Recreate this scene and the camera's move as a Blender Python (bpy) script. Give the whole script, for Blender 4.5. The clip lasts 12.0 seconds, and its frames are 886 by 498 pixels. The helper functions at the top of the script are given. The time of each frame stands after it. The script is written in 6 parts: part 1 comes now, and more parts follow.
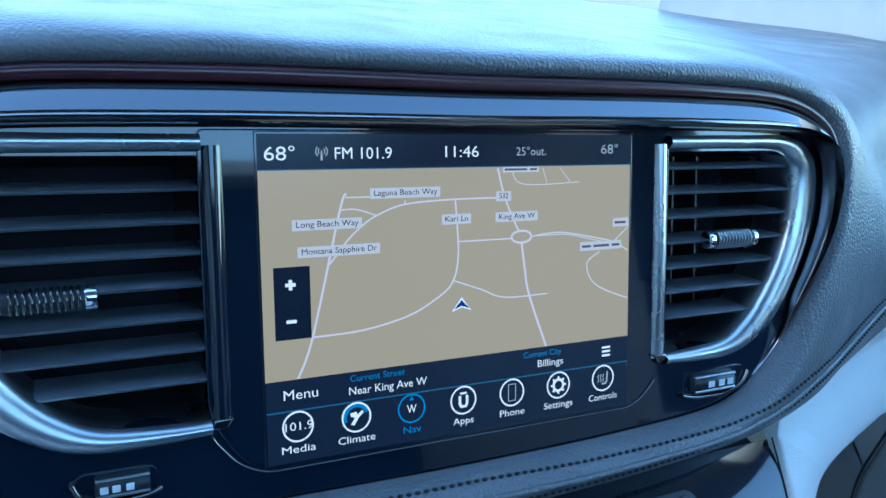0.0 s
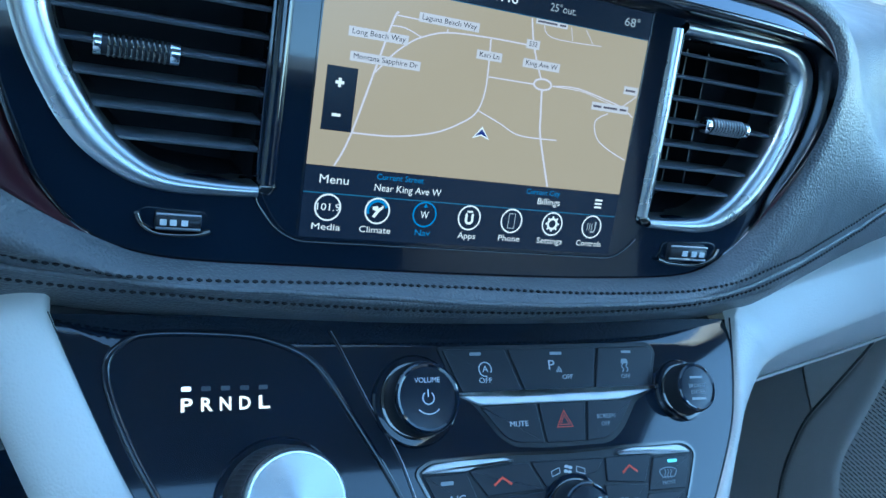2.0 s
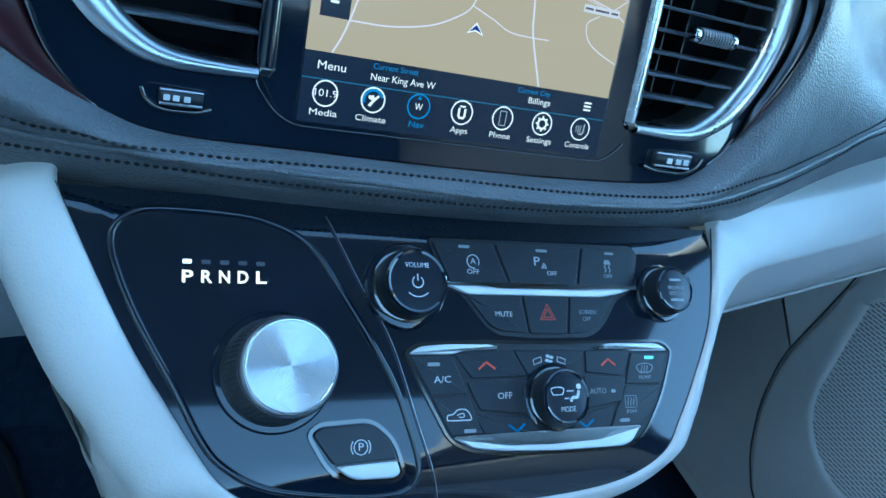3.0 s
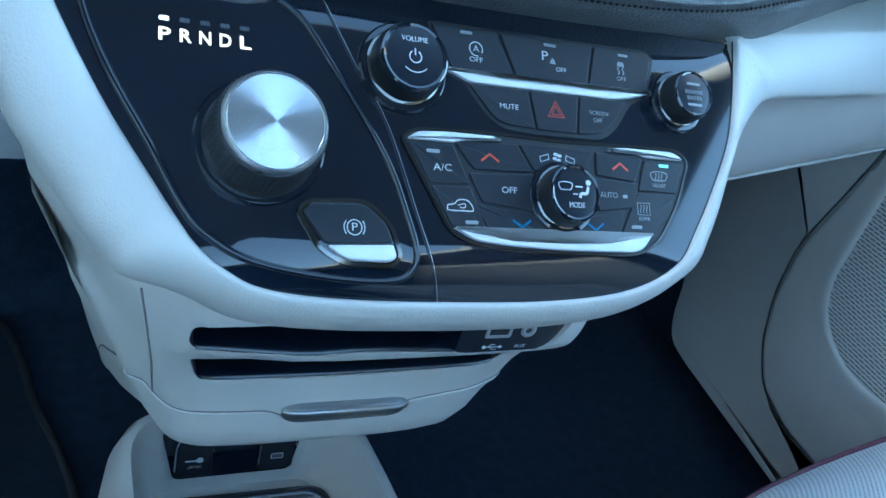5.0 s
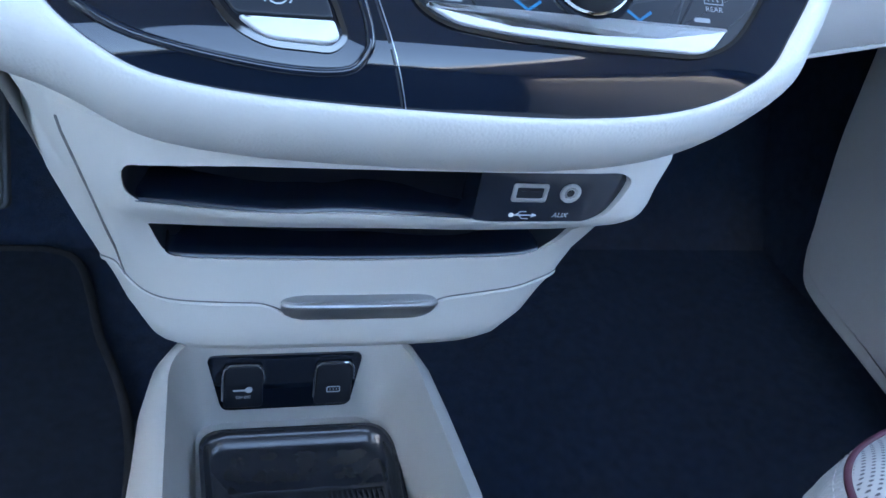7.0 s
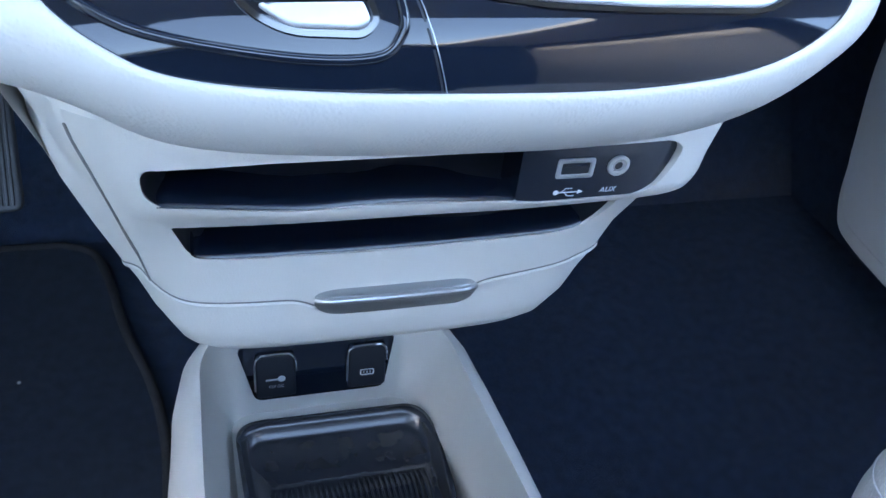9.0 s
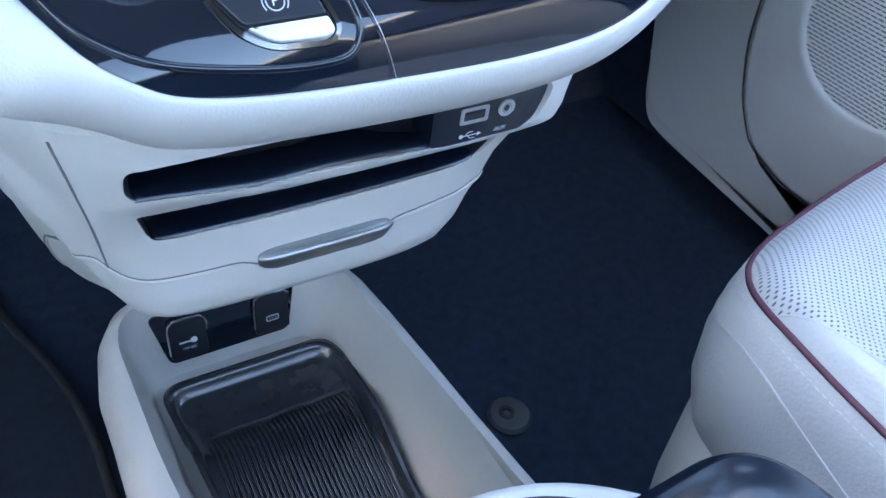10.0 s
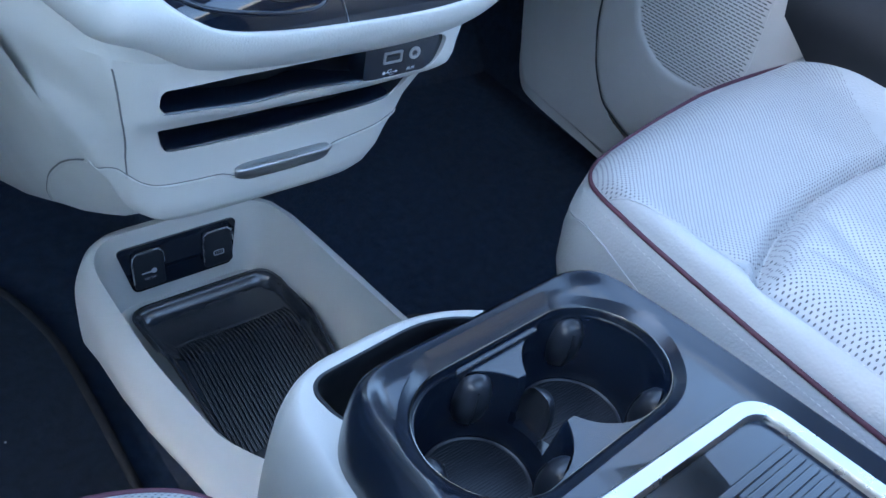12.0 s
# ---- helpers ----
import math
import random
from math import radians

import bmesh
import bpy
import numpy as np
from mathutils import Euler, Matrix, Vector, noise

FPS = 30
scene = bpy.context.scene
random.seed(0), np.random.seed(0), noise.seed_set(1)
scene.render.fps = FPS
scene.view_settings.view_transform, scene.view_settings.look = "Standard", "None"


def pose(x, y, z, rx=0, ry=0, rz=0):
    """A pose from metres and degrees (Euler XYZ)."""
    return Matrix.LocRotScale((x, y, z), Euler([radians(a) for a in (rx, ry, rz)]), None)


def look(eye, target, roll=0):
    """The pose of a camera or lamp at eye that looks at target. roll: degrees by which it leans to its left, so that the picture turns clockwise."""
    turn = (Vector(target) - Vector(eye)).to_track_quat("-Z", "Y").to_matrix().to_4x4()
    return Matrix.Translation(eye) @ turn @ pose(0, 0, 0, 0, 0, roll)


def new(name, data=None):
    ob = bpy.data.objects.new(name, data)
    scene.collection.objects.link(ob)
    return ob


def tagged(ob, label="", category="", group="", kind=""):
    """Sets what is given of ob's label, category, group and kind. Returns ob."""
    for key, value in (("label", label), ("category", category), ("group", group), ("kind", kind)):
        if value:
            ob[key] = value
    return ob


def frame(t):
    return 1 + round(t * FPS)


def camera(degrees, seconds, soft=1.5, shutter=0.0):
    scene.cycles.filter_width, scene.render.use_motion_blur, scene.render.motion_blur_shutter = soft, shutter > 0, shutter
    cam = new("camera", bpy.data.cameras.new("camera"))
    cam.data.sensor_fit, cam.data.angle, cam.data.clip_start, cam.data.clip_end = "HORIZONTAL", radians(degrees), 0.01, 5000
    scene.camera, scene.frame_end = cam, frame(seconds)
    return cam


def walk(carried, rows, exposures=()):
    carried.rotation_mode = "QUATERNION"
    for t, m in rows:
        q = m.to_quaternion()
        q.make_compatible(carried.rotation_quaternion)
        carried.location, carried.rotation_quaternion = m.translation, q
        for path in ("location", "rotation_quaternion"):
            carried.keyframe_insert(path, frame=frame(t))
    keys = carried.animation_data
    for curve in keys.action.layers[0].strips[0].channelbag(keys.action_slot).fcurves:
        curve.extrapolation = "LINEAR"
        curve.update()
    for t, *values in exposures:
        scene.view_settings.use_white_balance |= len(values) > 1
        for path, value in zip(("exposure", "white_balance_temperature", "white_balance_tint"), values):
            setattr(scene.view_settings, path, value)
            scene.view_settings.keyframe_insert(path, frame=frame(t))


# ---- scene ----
cam = camera(58.8, 12.0)
PATH = [
    (0, (-0.151, 0.007, 0.869), (0.708, 1.679, 0.185), 6.2),
    (0.5, (-0.151, 0.007, 0.868), (0.71, 1.665, 0.155), 7.8),
    (1, (-0.159, -0.007, 0.865), (0.699, 1.641, 0.126), 10.2),
    (1.5, (-0.172, -0.028, 0.852), (0.693, 1.598, 0.072), 13.1),
    (2, (-0.18, -0.051, 0.837), (0.683, 1.555, 0.013), 15.6),
    (2.5, (-0.184, -0.069, 0.825), (0.683, 1.511, -0.041), 17.1),
    (2.7, (-0.185, -0.073, 0.822), (0.695, 1.488, -0.067), 17.6),
    (4.3, (-0.171, -0.108, 0.779), (0.695, 1.399, -0.211), 17.7),
    (4.5, (-0.17, -0.109, 0.771), (0.697, 1.385, -0.237), 17.8),
    (5, (-0.165, -0.105, 0.741), (0.696, 1.37, -0.299), 18.1),
    (5.5, (-0.148, -0.105, 0.71), (0.676, 1.373, -0.356), 17.8),
    (6, (-0.121, -0.103, 0.683), (0.628, 1.392, -0.413), 16.4),
    (6.5, (-0.088, -0.101, 0.662), (0.551, 1.429, -0.456), 14.3),
    (7, (-0.07, -0.086, 0.647), (0.481, 1.455, -0.502), 11.8),
    (8.8, (-0.062, -0.063, 0.632), (0.418, 1.447, -0.589), 7.7),
    (9, (-0.076, -0.058, 0.641), (0.44, 1.43, -0.592), 7.6),
    (9.5, (-0.107, -0.059, 0.662), (0.603, 1.293, -0.63), 8.4),
    (10, (-0.146, -0.084, 0.686), (0.735, 1.124, -0.642), 9.0),
    (10.5, (-0.192, -0.129, 0.702), (0.782, 0.994, -0.636), 9.9),
    (11, (-0.23, -0.167, 0.722), (0.806, 0.916, -0.603), 11.4),
    (11.5, (-0.257, -0.199, 0.738), (0.818, 0.868, -0.568), 12.4),
    (12, (-0.272, -0.219, 0.747), (0.832, 0.834, -0.546), 13.0),
]
walk(cam, [(t, look(eye, target, roll)) for t, eye, target, roll in PATH], [(0.0, 3.06, 4800, -5), (2.5, 3.31, 5000, -10), (4.5, 3.54, 5350, -12), (6.0, 3.9, 6250, 8), (7.0, 4.25, 6400, 11), (9.5, 4.5, 6650, 12), (10.5, 4.3, 6550, 10), (11.0, 4.26, 6500, 9), (12.0, 4.02, 6100, 8)])

# ---- world, sun, exposure ----
SUN_EL, SUN_AZ = 20.0, 282.0     # degrees; azimuth clockwise from straight ahead
world = bpy.data.worlds.new("sky")
scene.world = world
world.use_nodes = True
wn = world.node_tree.nodes
sky = wn.new("ShaderNodeTexSky")
sky.sky_type = "NISHITA"
sky.sun_disc = False
sky.sun_elevation = radians(SUN_EL)
sky.sun_rotation = radians(SUN_AZ)
wn["Background"].inputs["Strength"].default_value = 0.15
world.node_tree.links.new(sky.outputs["Color"], wn["Background"].inputs["Color"])
sun_data = bpy.data.lights.new("sun", "SUN")
sun_data.energy, sun_data.angle, sun_data.color = 3.0, radians(0.5), (1.0, 0.95, 0.88)
sun = new("sun", sun_data)
_a, _e = radians(SUN_AZ), radians(SUN_EL)
sun_way = Vector((math.sin(_a) * math.cos(_e), math.cos(_a) * math.cos(_e), math.sin(_e)))
sun.matrix_world = look(sun_way * 20, (0, 0, 0))


# ---- materials ----
def material(name, base, rough=0.5, metal=0.0, vary=0.0, vary_size=30.0, bump=0.0, bump_size=400.0, fine=0.0, fine_size=2000.0,
             coat=0.0, spec=0.5, emit=None, emit_strength=0.0, cells=False, tint=None, sheen=0.0, rough_vary=0.0):
    """A surface with mottled colour, two scales of relief and uneven gloss."""
    m = bpy.data.materials.new(name)
    m.use_nodes = True
    nt = m.node_tree
    b = nt.nodes["Principled BSDF"]
    link = nt.links.new
    b.inputs["Base Color"].default_value = (*base, 1)
    b.inputs["Roughness"].default_value = rough
    b.inputs["Metallic"].default_value = metal
    b.inputs["Coat Weight"].default_value = coat
    b.inputs["Coat Roughness"].default_value = 0.03
    b.inputs["Specular IOR Level"].default_value = spec
    b.inputs["Sheen Weight"].default_value = sheen
    if emit:
        b.inputs["Emission Color"].default_value = (*emit, 1)
        b.inputs["Emission Strength"].default_value = emit_strength
    co = nt.nodes.new("ShaderNodeTexCoord")
    if vary or rough_vary:
        n = nt.nodes.new("ShaderNodeTexNoise")
        n.inputs["Scale"].default_value, n.inputs["Detail"].default_value = vary_size, 6
        link(co.outputs["Object"], n.inputs["Vector"])
        if vary:
            r = nt.nodes.new("ShaderNodeMix")
            r.data_type = "RGBA"
            other = tint or tuple(c * (1 - vary) for c in base)
            r.inputs["A"].default_value, r.inputs["B"].default_value = (*base, 1), (*other, 1)
            k = nt.nodes.new("ShaderNodeMapRange")
            k.inputs["From Min"].default_value, k.inputs["From Max"].default_value = 0.35, 0.7
            link(n.outputs["Fac"], k.inputs["Value"])
            link(k.outputs["Result"], r.inputs["Factor"])
            link(r.outputs["Result"], b.inputs["Base Color"])
        if rough_vary:
            k = nt.nodes.new("ShaderNodeMapRange")
            k.inputs["From Min"].default_value, k.inputs["From Max"].default_value = 0.3, 0.7
            k.inputs["To Min"].default_value, k.inputs["To Max"].default_value = max(rough - rough_vary, 0.02), rough + rough_vary
            link(n.outputs["Fac"], k.inputs["Value"])
            link(k.outputs["Result"], b.inputs["Roughness"])
    last = None
    for amount, size, kind in ((bump, bump_size, "cells" if cells else "noise"), (fine, fine_size, "noise")):
        if not amount:
            continue
        if kind == "cells":
            t = nt.nodes.new("ShaderNodeTexVoronoi")
            t.feature = "SMOOTH_F1"
            out = t.outputs["Distance"]
        else:
            t = nt.nodes.new("ShaderNodeTexNoise")
            t.inputs["Detail"].default_value = 3
            out = t.outputs["Fac"]
        t.inputs["Scale"].default_value = size
        link(co.outputs["Object"], t.inputs["Vector"])
        u = nt.nodes.new("ShaderNodeBump")
        u.inputs["Strength"].default_value, u.inputs["Distance"].default_value = 1.0, amount
        if kind == "cells":
            u.invert = True
        link(out, u.inputs["Height"])
        if last:
            link(last, u.inputs["Normal"])
        last = u.outputs["Normal"]
    if last:
        link(last, b.inputs["Normal"])
    return m


LAMP = 0.10     # level of the lit displays against the daylight


def glow(name, colour, strength, gloss=0.2):
    return material(name, (0.005, 0.005, 0.006), rough=gloss, spec=0.25, emit=colour, emit_strength=strength * LAMP)


LEATHER = material("black_grained_leather", (0.125, 0.131, 0.14), 0.40, vary=0.2, vary_size=25, bump=0.0006, bump_size=760, fine=0.00010, fine_size=1800, cells=True, spec=0.65, rough_vary=0.06)
GREY = material("light_grey_trim", (0.68, 0.655, 0.615), 0.5, vary=0.05, vary_size=12, bump=0.00016, bump_size=900, fine=0.00005, fine_size=3500, rough_vary=0.05)
GREY_SOFT = material("light_grey_soft_trim", (0.68, 0.66, 0.62), 0.45, vary=0.05, vary_size=9, bump=0.0002, bump_size=850, fine=0.00004, fine_size=2500, cells=True, rough_vary=0.05)
DOOR_GREY = material("grey_door_plastic", (0.72, 0.685, 0.655), 0.55, vary=0.06, vary_size=10, bump=0.0002, bump_size=900, fine=0.00006, fine_size=3000)
PIANO = material("piano_black", (0.006, 0.011, 0.022), 0.07, vary=0.3, vary_size=15, coat=0.6)
BLACK = material("black_plastic", (0.016, 0.019, 0.025), 0.42, vary=0.3, vary_size=40, fine=0.00005, fine_size=3000, rough_vary=0.06)
SATIN_BLACK = material("satin_black_plastic", (0.006, 0.011, 0.022), 0.24, vary=0.15, vary_size=40, rough_vary=0.03, spec=0.75)
BUTTON = material("dark_button_plastic", (0.017, 0.021, 0.029), 0.33, vary=0.15, vary_size=60)
ARMREST = material("black_soft_armrest", (0.010, 0.011, 0.014), 0.6, vary=0.2, vary_size=30, bump=0.0002, bump_size=800, spec=0.25)
RUBBER = material("black_rubber", (0.020, 0.024, 0.033), 0.30, vary=0.12, vary_size=70)
# dark grey, lighter than the other black rubber
PEDAL = material("grey_pedal_rubber", (0.07, 0.075, 0.085), 0.5, vary=0.2, vary_size=60)
MAT_RUBBER = material("satin_mat_rubber", (0.028, 0.032, 0.042), 0.25, vary=0.12, vary_size=60, spec=1.0)
LOUVRE = material("grey_black_louvre", (0.10, 0.11, 0.13), 0.36, vary=0.12, vary_size=50, spec=0.8)
DUCT = material("unlit_duct_plastic", (0.020, 0.022, 0.027), 0.8, vary=0.2, vary_size=50, spec=0.2)
SATIN = material("satin_chrome", (0.55, 0.56, 0.57), 0.30, metal=1.0, vary=0.08, vary_size=30, fine=0.00001, fine_size=5000, rough_vary=0.05)
FRAME = material("satin_silver_frame", (0.44, 0.44, 0.45), 0.28, metal=1.0, rough_vary=0.05, vary_size=40)
PULL = material("satin_grey_pull", (0.40, 0.41, 0.42), 0.4, metal=1.0, rough_vary=0.04, vary_size=60)
TRIM_PALE = material("pale_pillar_trim", (0.36, 0.36, 0.35), 0.7, vary=0.06, vary_size=20, bump=0.0003, bump_size=700)
CHROME = material("bright_chrome", (0.72, 0.73, 0.74), 0.09, metal=1.0, rough_vary=0.04, vary_size=60)
DARK_CHROME = material("dark_chrome", (0.17, 0.165, 0.155), 0.12, metal=1.0, rough_vary=0.04, vary_size=50)
SMOKED = material("smoked_gloss_trim", (0.17, 0.17, 0.18), 0.11, metal=1.0, rough_vary=0.03, vary_size=40)
SILVER = material("silver_paint", (0.80, 0.81, 0.82), 0.42, metal=0.35, vary=0.05, vary_size=60, rough_vary=0.05)
RED_ACCENT = material("burgundy_accent", (0.045, 0.010, 0.016), 0.3, vary=0.2, vary_size=30, coat=0.3, fine=0.00003, fine_size=2500)
PIPING = material("burgundy_piping", (0.105, 0.03, 0.05), 0.5, vary=0.25, vary_size=60, bump=0.0001, bump_size=900)
CARPET = material("dark_carpet", (0.036, 0.068, 0.138), 0.95, vary=0.45, vary_size=70, bump=0.004, bump_size=700, fine=0.002, fine_size=2200, spec=0.15, sheen=0.15)
MAT_CARPET = material("floor_mat_pile", (0.030, 0.045, 0.075), 0.95, vary=0.4, vary_size=90, bump=0.003, bump_size=900, fine=0.002, fine_size=2600, spec=0.15, sheen=0.1)
BINDING = material("mat_edge_binding", (0.022, 0.023, 0.026), 0.8, vary=0.3, vary_size=200, bump=0.0008, bump_size=900)
DOOR_GAP = material("grey_door_gap_shade", (0.085, 0.085, 0.09), 0.6, vary=0.15, vary_size=80)
SEAM = material("shadowed_seam", (0.22, 0.215, 0.21), 0.8, vary=0.2, vary_size=200)
THREAD = material("dark_thread", (0.010, 0.010, 0.012), 0.7, vary=0.3, vary_size=300)
PALE_THREAD = material("pale_thread", (0.62, 0.6, 0.58), 0.7, vary=0.2, vary_size=300)
HEADLINER = material("light_headliner", (0.46, 0.45, 0.43), 0.9, vary=0.06, vary_size=20, bump=0.0008, bump_size=800)
PLASTER = material("pale_wall_plaster", (0.42, 0.40, 0.37), 0.9, vary=0.2, vary_size=0.6, bump=0.004, bump_size=40)
ASPHALT = material("asphalt", (0.11, 0.11, 0.115), 0.9, vary=0.35, vary_size=3, bump=0.01, bump_size=60)
PRINT = material("pale_print", (0.66, 0.67, 0.68), 0.5, vary=0.08, vary_size=200)
PRINT_DIM = material("dim_print", (0.34, 0.36, 0.38), 0.5, vary=0.1, vary_size=200)
UNLIT = material("unlit_lamp_lens", (0.07, 0.075, 0.085), 0.4, vary=0.1, vary_size=200)
PRINT_RED = material("red_print", (0.72, 0.09, 0.05), 0.5, vary=0.08, vary_size=200)
PRINT_BLUE = material("blue_print", (0.02, 0.20, 0.40), 0.5, vary=0.08, vary_size=200)
LIT_WHITE = glow("lit_white", (1.0, 0.97, 0.92), 1.6)
LIT_BLUE_WHITE = glow("lit_blue_white", (0.75, 0.85, 1.0), 2.2)
LIT_CYAN = glow("lit_cyan", (0.25, 0.75, 1.0), 1.3)


def seat_leather(name, p, hole=0.15):
    """Pale leather, punched with rows of fine holes p metres apart."""
    m = material(name, (0.52, 0.512, 0.508), 0.42, vary=0.05, vary_size=8, bump=0.0002, bump_size=500, cells=True, rough_vary=0.06)
    nt = m.node_tree
    b = nt.nodes["Principled BSDF"]
    link = nt.links.new
    co = nt.nodes.new("ShaderNodeTexCoord")
    sep = nt.nodes.new("ShaderNodeSeparateXYZ")
    link(co.outputs["Object"], sep.inputs[0])

    def node(op, a, c=None, d=None):
        n = nt.nodes.new("ShaderNodeMath")
        n.operation = op
        for i, v in enumerate((a, c, d)):
            if v is None:
                continue
            if isinstance(v, (int, float)):
                n.inputs[i].default_value = v
            else:
                link(v, n.inputs[i])
        return n.outputs[0]
    best = None
    for ox, oy in ((0.0, 0.0), (0.5, 0.5)):
        a = node("SUBTRACT", node("FRACT", node("ADD", node("DIVIDE", sep.outputs[0], p), ox)), 0.5)
        c = node("SUBTRACT", node("FRACT", node("ADD", node("DIVIDE", sep.outputs[1], p), oy)), 0.5)
        d = node("SQRT", node("ADD", node("MULTIPLY", a, a), node("MULTIPLY", c, c)))
        best = d if best is None else node("MINIMUM", best, d)
    k = nt.nodes.new("ShaderNodeMapRange")
    k.inputs["From Min"].default_value, k.inputs["From Max"].default_value = hole, hole + 0.07
    link(best, k.inputs["Value"])
    old = b.inputs["Base Color"].links[0].from_socket
    mix = nt.nodes.new("ShaderNodeMix")
    mix.data_type = "RGBA"
    mix.inputs["A"].default_value = (0.14, 0.14, 0.155, 1)
    link(old, mix.inputs["B"])
    link(k.outputs["Result"], mix.inputs["Factor"])
    link(mix.outputs["Result"], b.inputs["Base Color"])
    u = nt.nodes.new("ShaderNodeBump")
    u.inputs["Strength"].default_value, u.inputs["Distance"].default_value = 1.0, 0.0006
    link(k.outputs["Result"], u.inputs["Height"])
    link(b.inputs["Normal"].links[0].from_socket, u.inputs["Normal"])
    link(u.outputs["Normal"], b.inputs["Normal"])
    return m


PERFORATED = seat_leather("finely_perforated_leather", 0.0046, 0.125)
COARSE = seat_leather("coarsely_perforated_leather", 0.0049, 0.11)
SEAT_PLAIN = material("plain_pale_leather", (0.52, 0.512, 0.508), 0.36, vary=0.05, vary_size=8, bump=0.00035, bump_size=420, fine=0.00008, fine_size=1500, cells=True, rough_vary=0.06)
KNURL = material("ribbed_dark_grip", (0.045, 0.046, 0.05), 0.34, vary=0.15, vary_size=60)
TURNED = material("turned_aluminium", (0.88, 0.885, 0.89), 0.2, metal=1.0, rough_vary=0.03, vary_size=200)

# ---- helpers for shapes ----
COS15, SIN15, R2 = math.cos(radians(15)), math.sin(radians(15)), math.sqrt(0.5)


def S(u, v, h=0.0):
    """Display plane: millimetres right, up along the glass, and out of it."""
    u, v, h = u / 1000, v / 1000, h / 1000
    return (u, 0.2755 + v * SIN15 - h * COS15, 0.745 + v * COS15 + h * SIN15)


def F(u, v, h=0.0):
    """Control-panel plane, sloping at 45 degrees: millimetres."""
    u, v, h = u / 1000, v / 1000, h / 1000
    return (u, 0.207 + (v - h) * R2, 0.595 + (v + h) * R2)


def FB(u, v, h=0.0):
    """The control panel with both its ends curling away."""
    return F(u, v, h - (0.0165 * (v + 60) ** 2 if v < -60 else 0.009 * (v - 46) ** 2 if v > 46 else 0))


def G(u, v, h=0.0):
    """Plain millimetres: right, ahead, up."""
    return (u / 1000, v / 1000, h / 1000)


def curve(pts, n=8, closed=False):
    """A smooth line through points (Catmull-Rom), n steps a stretch."""
    p = [np.array(q, float) for q in pts]
    out, m = [], len(p)
    for i in range(m if closed else m - 1):
        if closed:
            a, b, c, d = p[i - 1], p[i], p[(i + 1) % m], p[(i + 2) % m]
        else:
            a, b, c, d = p[max(i - 1, 0)], p[i], p[i + 1], p[min(i + 2, m - 1)]
        for k in range(n):
            t = k / n
            out.append(0.5 * (2 * b + (c - a) * t + (2 * a - 5 * b + 4 * c - d) * t * t + (3 * b - a - 3 * c + d) * t ** 3))
    if not closed:
        out.append(p[-1])
    return [tuple(q) for q in out]


def rounded(pts, r, n=5):
    """A polygon with its corners rounded off; r one radius or one a corner."""
    out, m = [], len(pts)
    for i in range(m):
        a, b, c = (np.array(pts[j % m], float) for j in (i - 1, i, i + 1))
        rr = r[i] if isinstance(r, (list, tuple)) else r
        la, lc = np.linalg.norm(a - b), np.linalg.norm(c - b)
        k = min(rr, la * 0.48, lc * 0.48)
        s, e = b + (a - b) / la * k, b + (c - b) / lc * k
        for j in range(n + 1):
            t = j / n
            out.append(tuple((1 - t) ** 2 * s + 2 * t * (1 - t) * b + t * t * e))
    return out


def area2(p):
    return sum(p[i - 1][0] * p[i][1] - p[i][0] * p[i - 1][1] for i in range(len(p))) / 2


def inset(pts, d):
    """The outline moved inwards by d."""
    s = 1 if area2(pts) > 0 else -1
    out, m = [], len(pts)
    for i in range(m):
        a, b, c = (np.array(pts[j % m], float)[:2] for j in (i - 1, i, i + 1))
        e, g = b - a, c - b
        e, g = e / max(np.linalg.norm(e), 1e-9), g / max(np.linalg.norm(g), 1e-9)
        n = np.array((-e[1] - g[1], e[0] + g[0]))
        n = n / max(np.linalg.norm(n), 1e-9)
        k = max(0.5, float(n @ np.array((-e[1], e[0]))))
        out.append(tuple(b + n * s * d / k))
    return out


def mesh(name, verts, faces, mat, parent=None, label="", smooth=True, angle=35):
    me = bpy.data.meshes.new(name)
    me.from_pydata([tuple(map(float, v)) for v in verts], [], faces)
    bm = bmesh.new()
    bm.from_mesh(me)
    bmesh.ops.remove_doubles(bm, verts=bm.verts, dist=1e-6)
    bmesh.ops.recalc_face_normals(bm, faces=bm.faces)
    if all(e.is_manifold for e in bm.edges) and bm.calc_volume(signed=True) < 0:
        bmesh.ops.reverse_faces(bm, faces=bm.faces)
    if smooth:
        for f in bm.faces:
            f.smooth = True
        for e in bm.edges:
            if len(e.link_faces) == 2 and e.calc_face_angle(0) > radians(angle):
                e.smooth = False
    bm.to_mesh(me)
    bm.free()
    me.materials.append(mat)
    ob = new(name, me)
    if parent:
        ob.parent = parent
    if label:
        tagged(ob, label)
    return ob


def thing(name, label, category, group="", kind=""):
    return tagged(new(name), label, category, group, kind)


def grid(rows, close_row=False, close_ends=False, cap=False):
    """Quads between rows of points."""
    n, v = len(rows[0]), [q for r in rows for q in r]
    f, m = [], len(rows)
    for i in range(m if close_ends else m - 1):
        j = (i + 1) % m
        for k in range(n if close_row else n - 1):
            l = (k + 1) % n
            f.append((i * n + k, i * n + l, j * n + l, j * n + k))
    if cap:
        f.append(tuple(range(n)))
        f.append(tuple(range((m - 1) * n, m * n)))
    return v, f


def loft(name, rows, mat, parent=None, label="", close_row=False, close_ends=False, cap=False, angle=40):
    return mesh(name, *grid(rows, close_row, close_ends, cap), mat, parent, label, angle=angle)


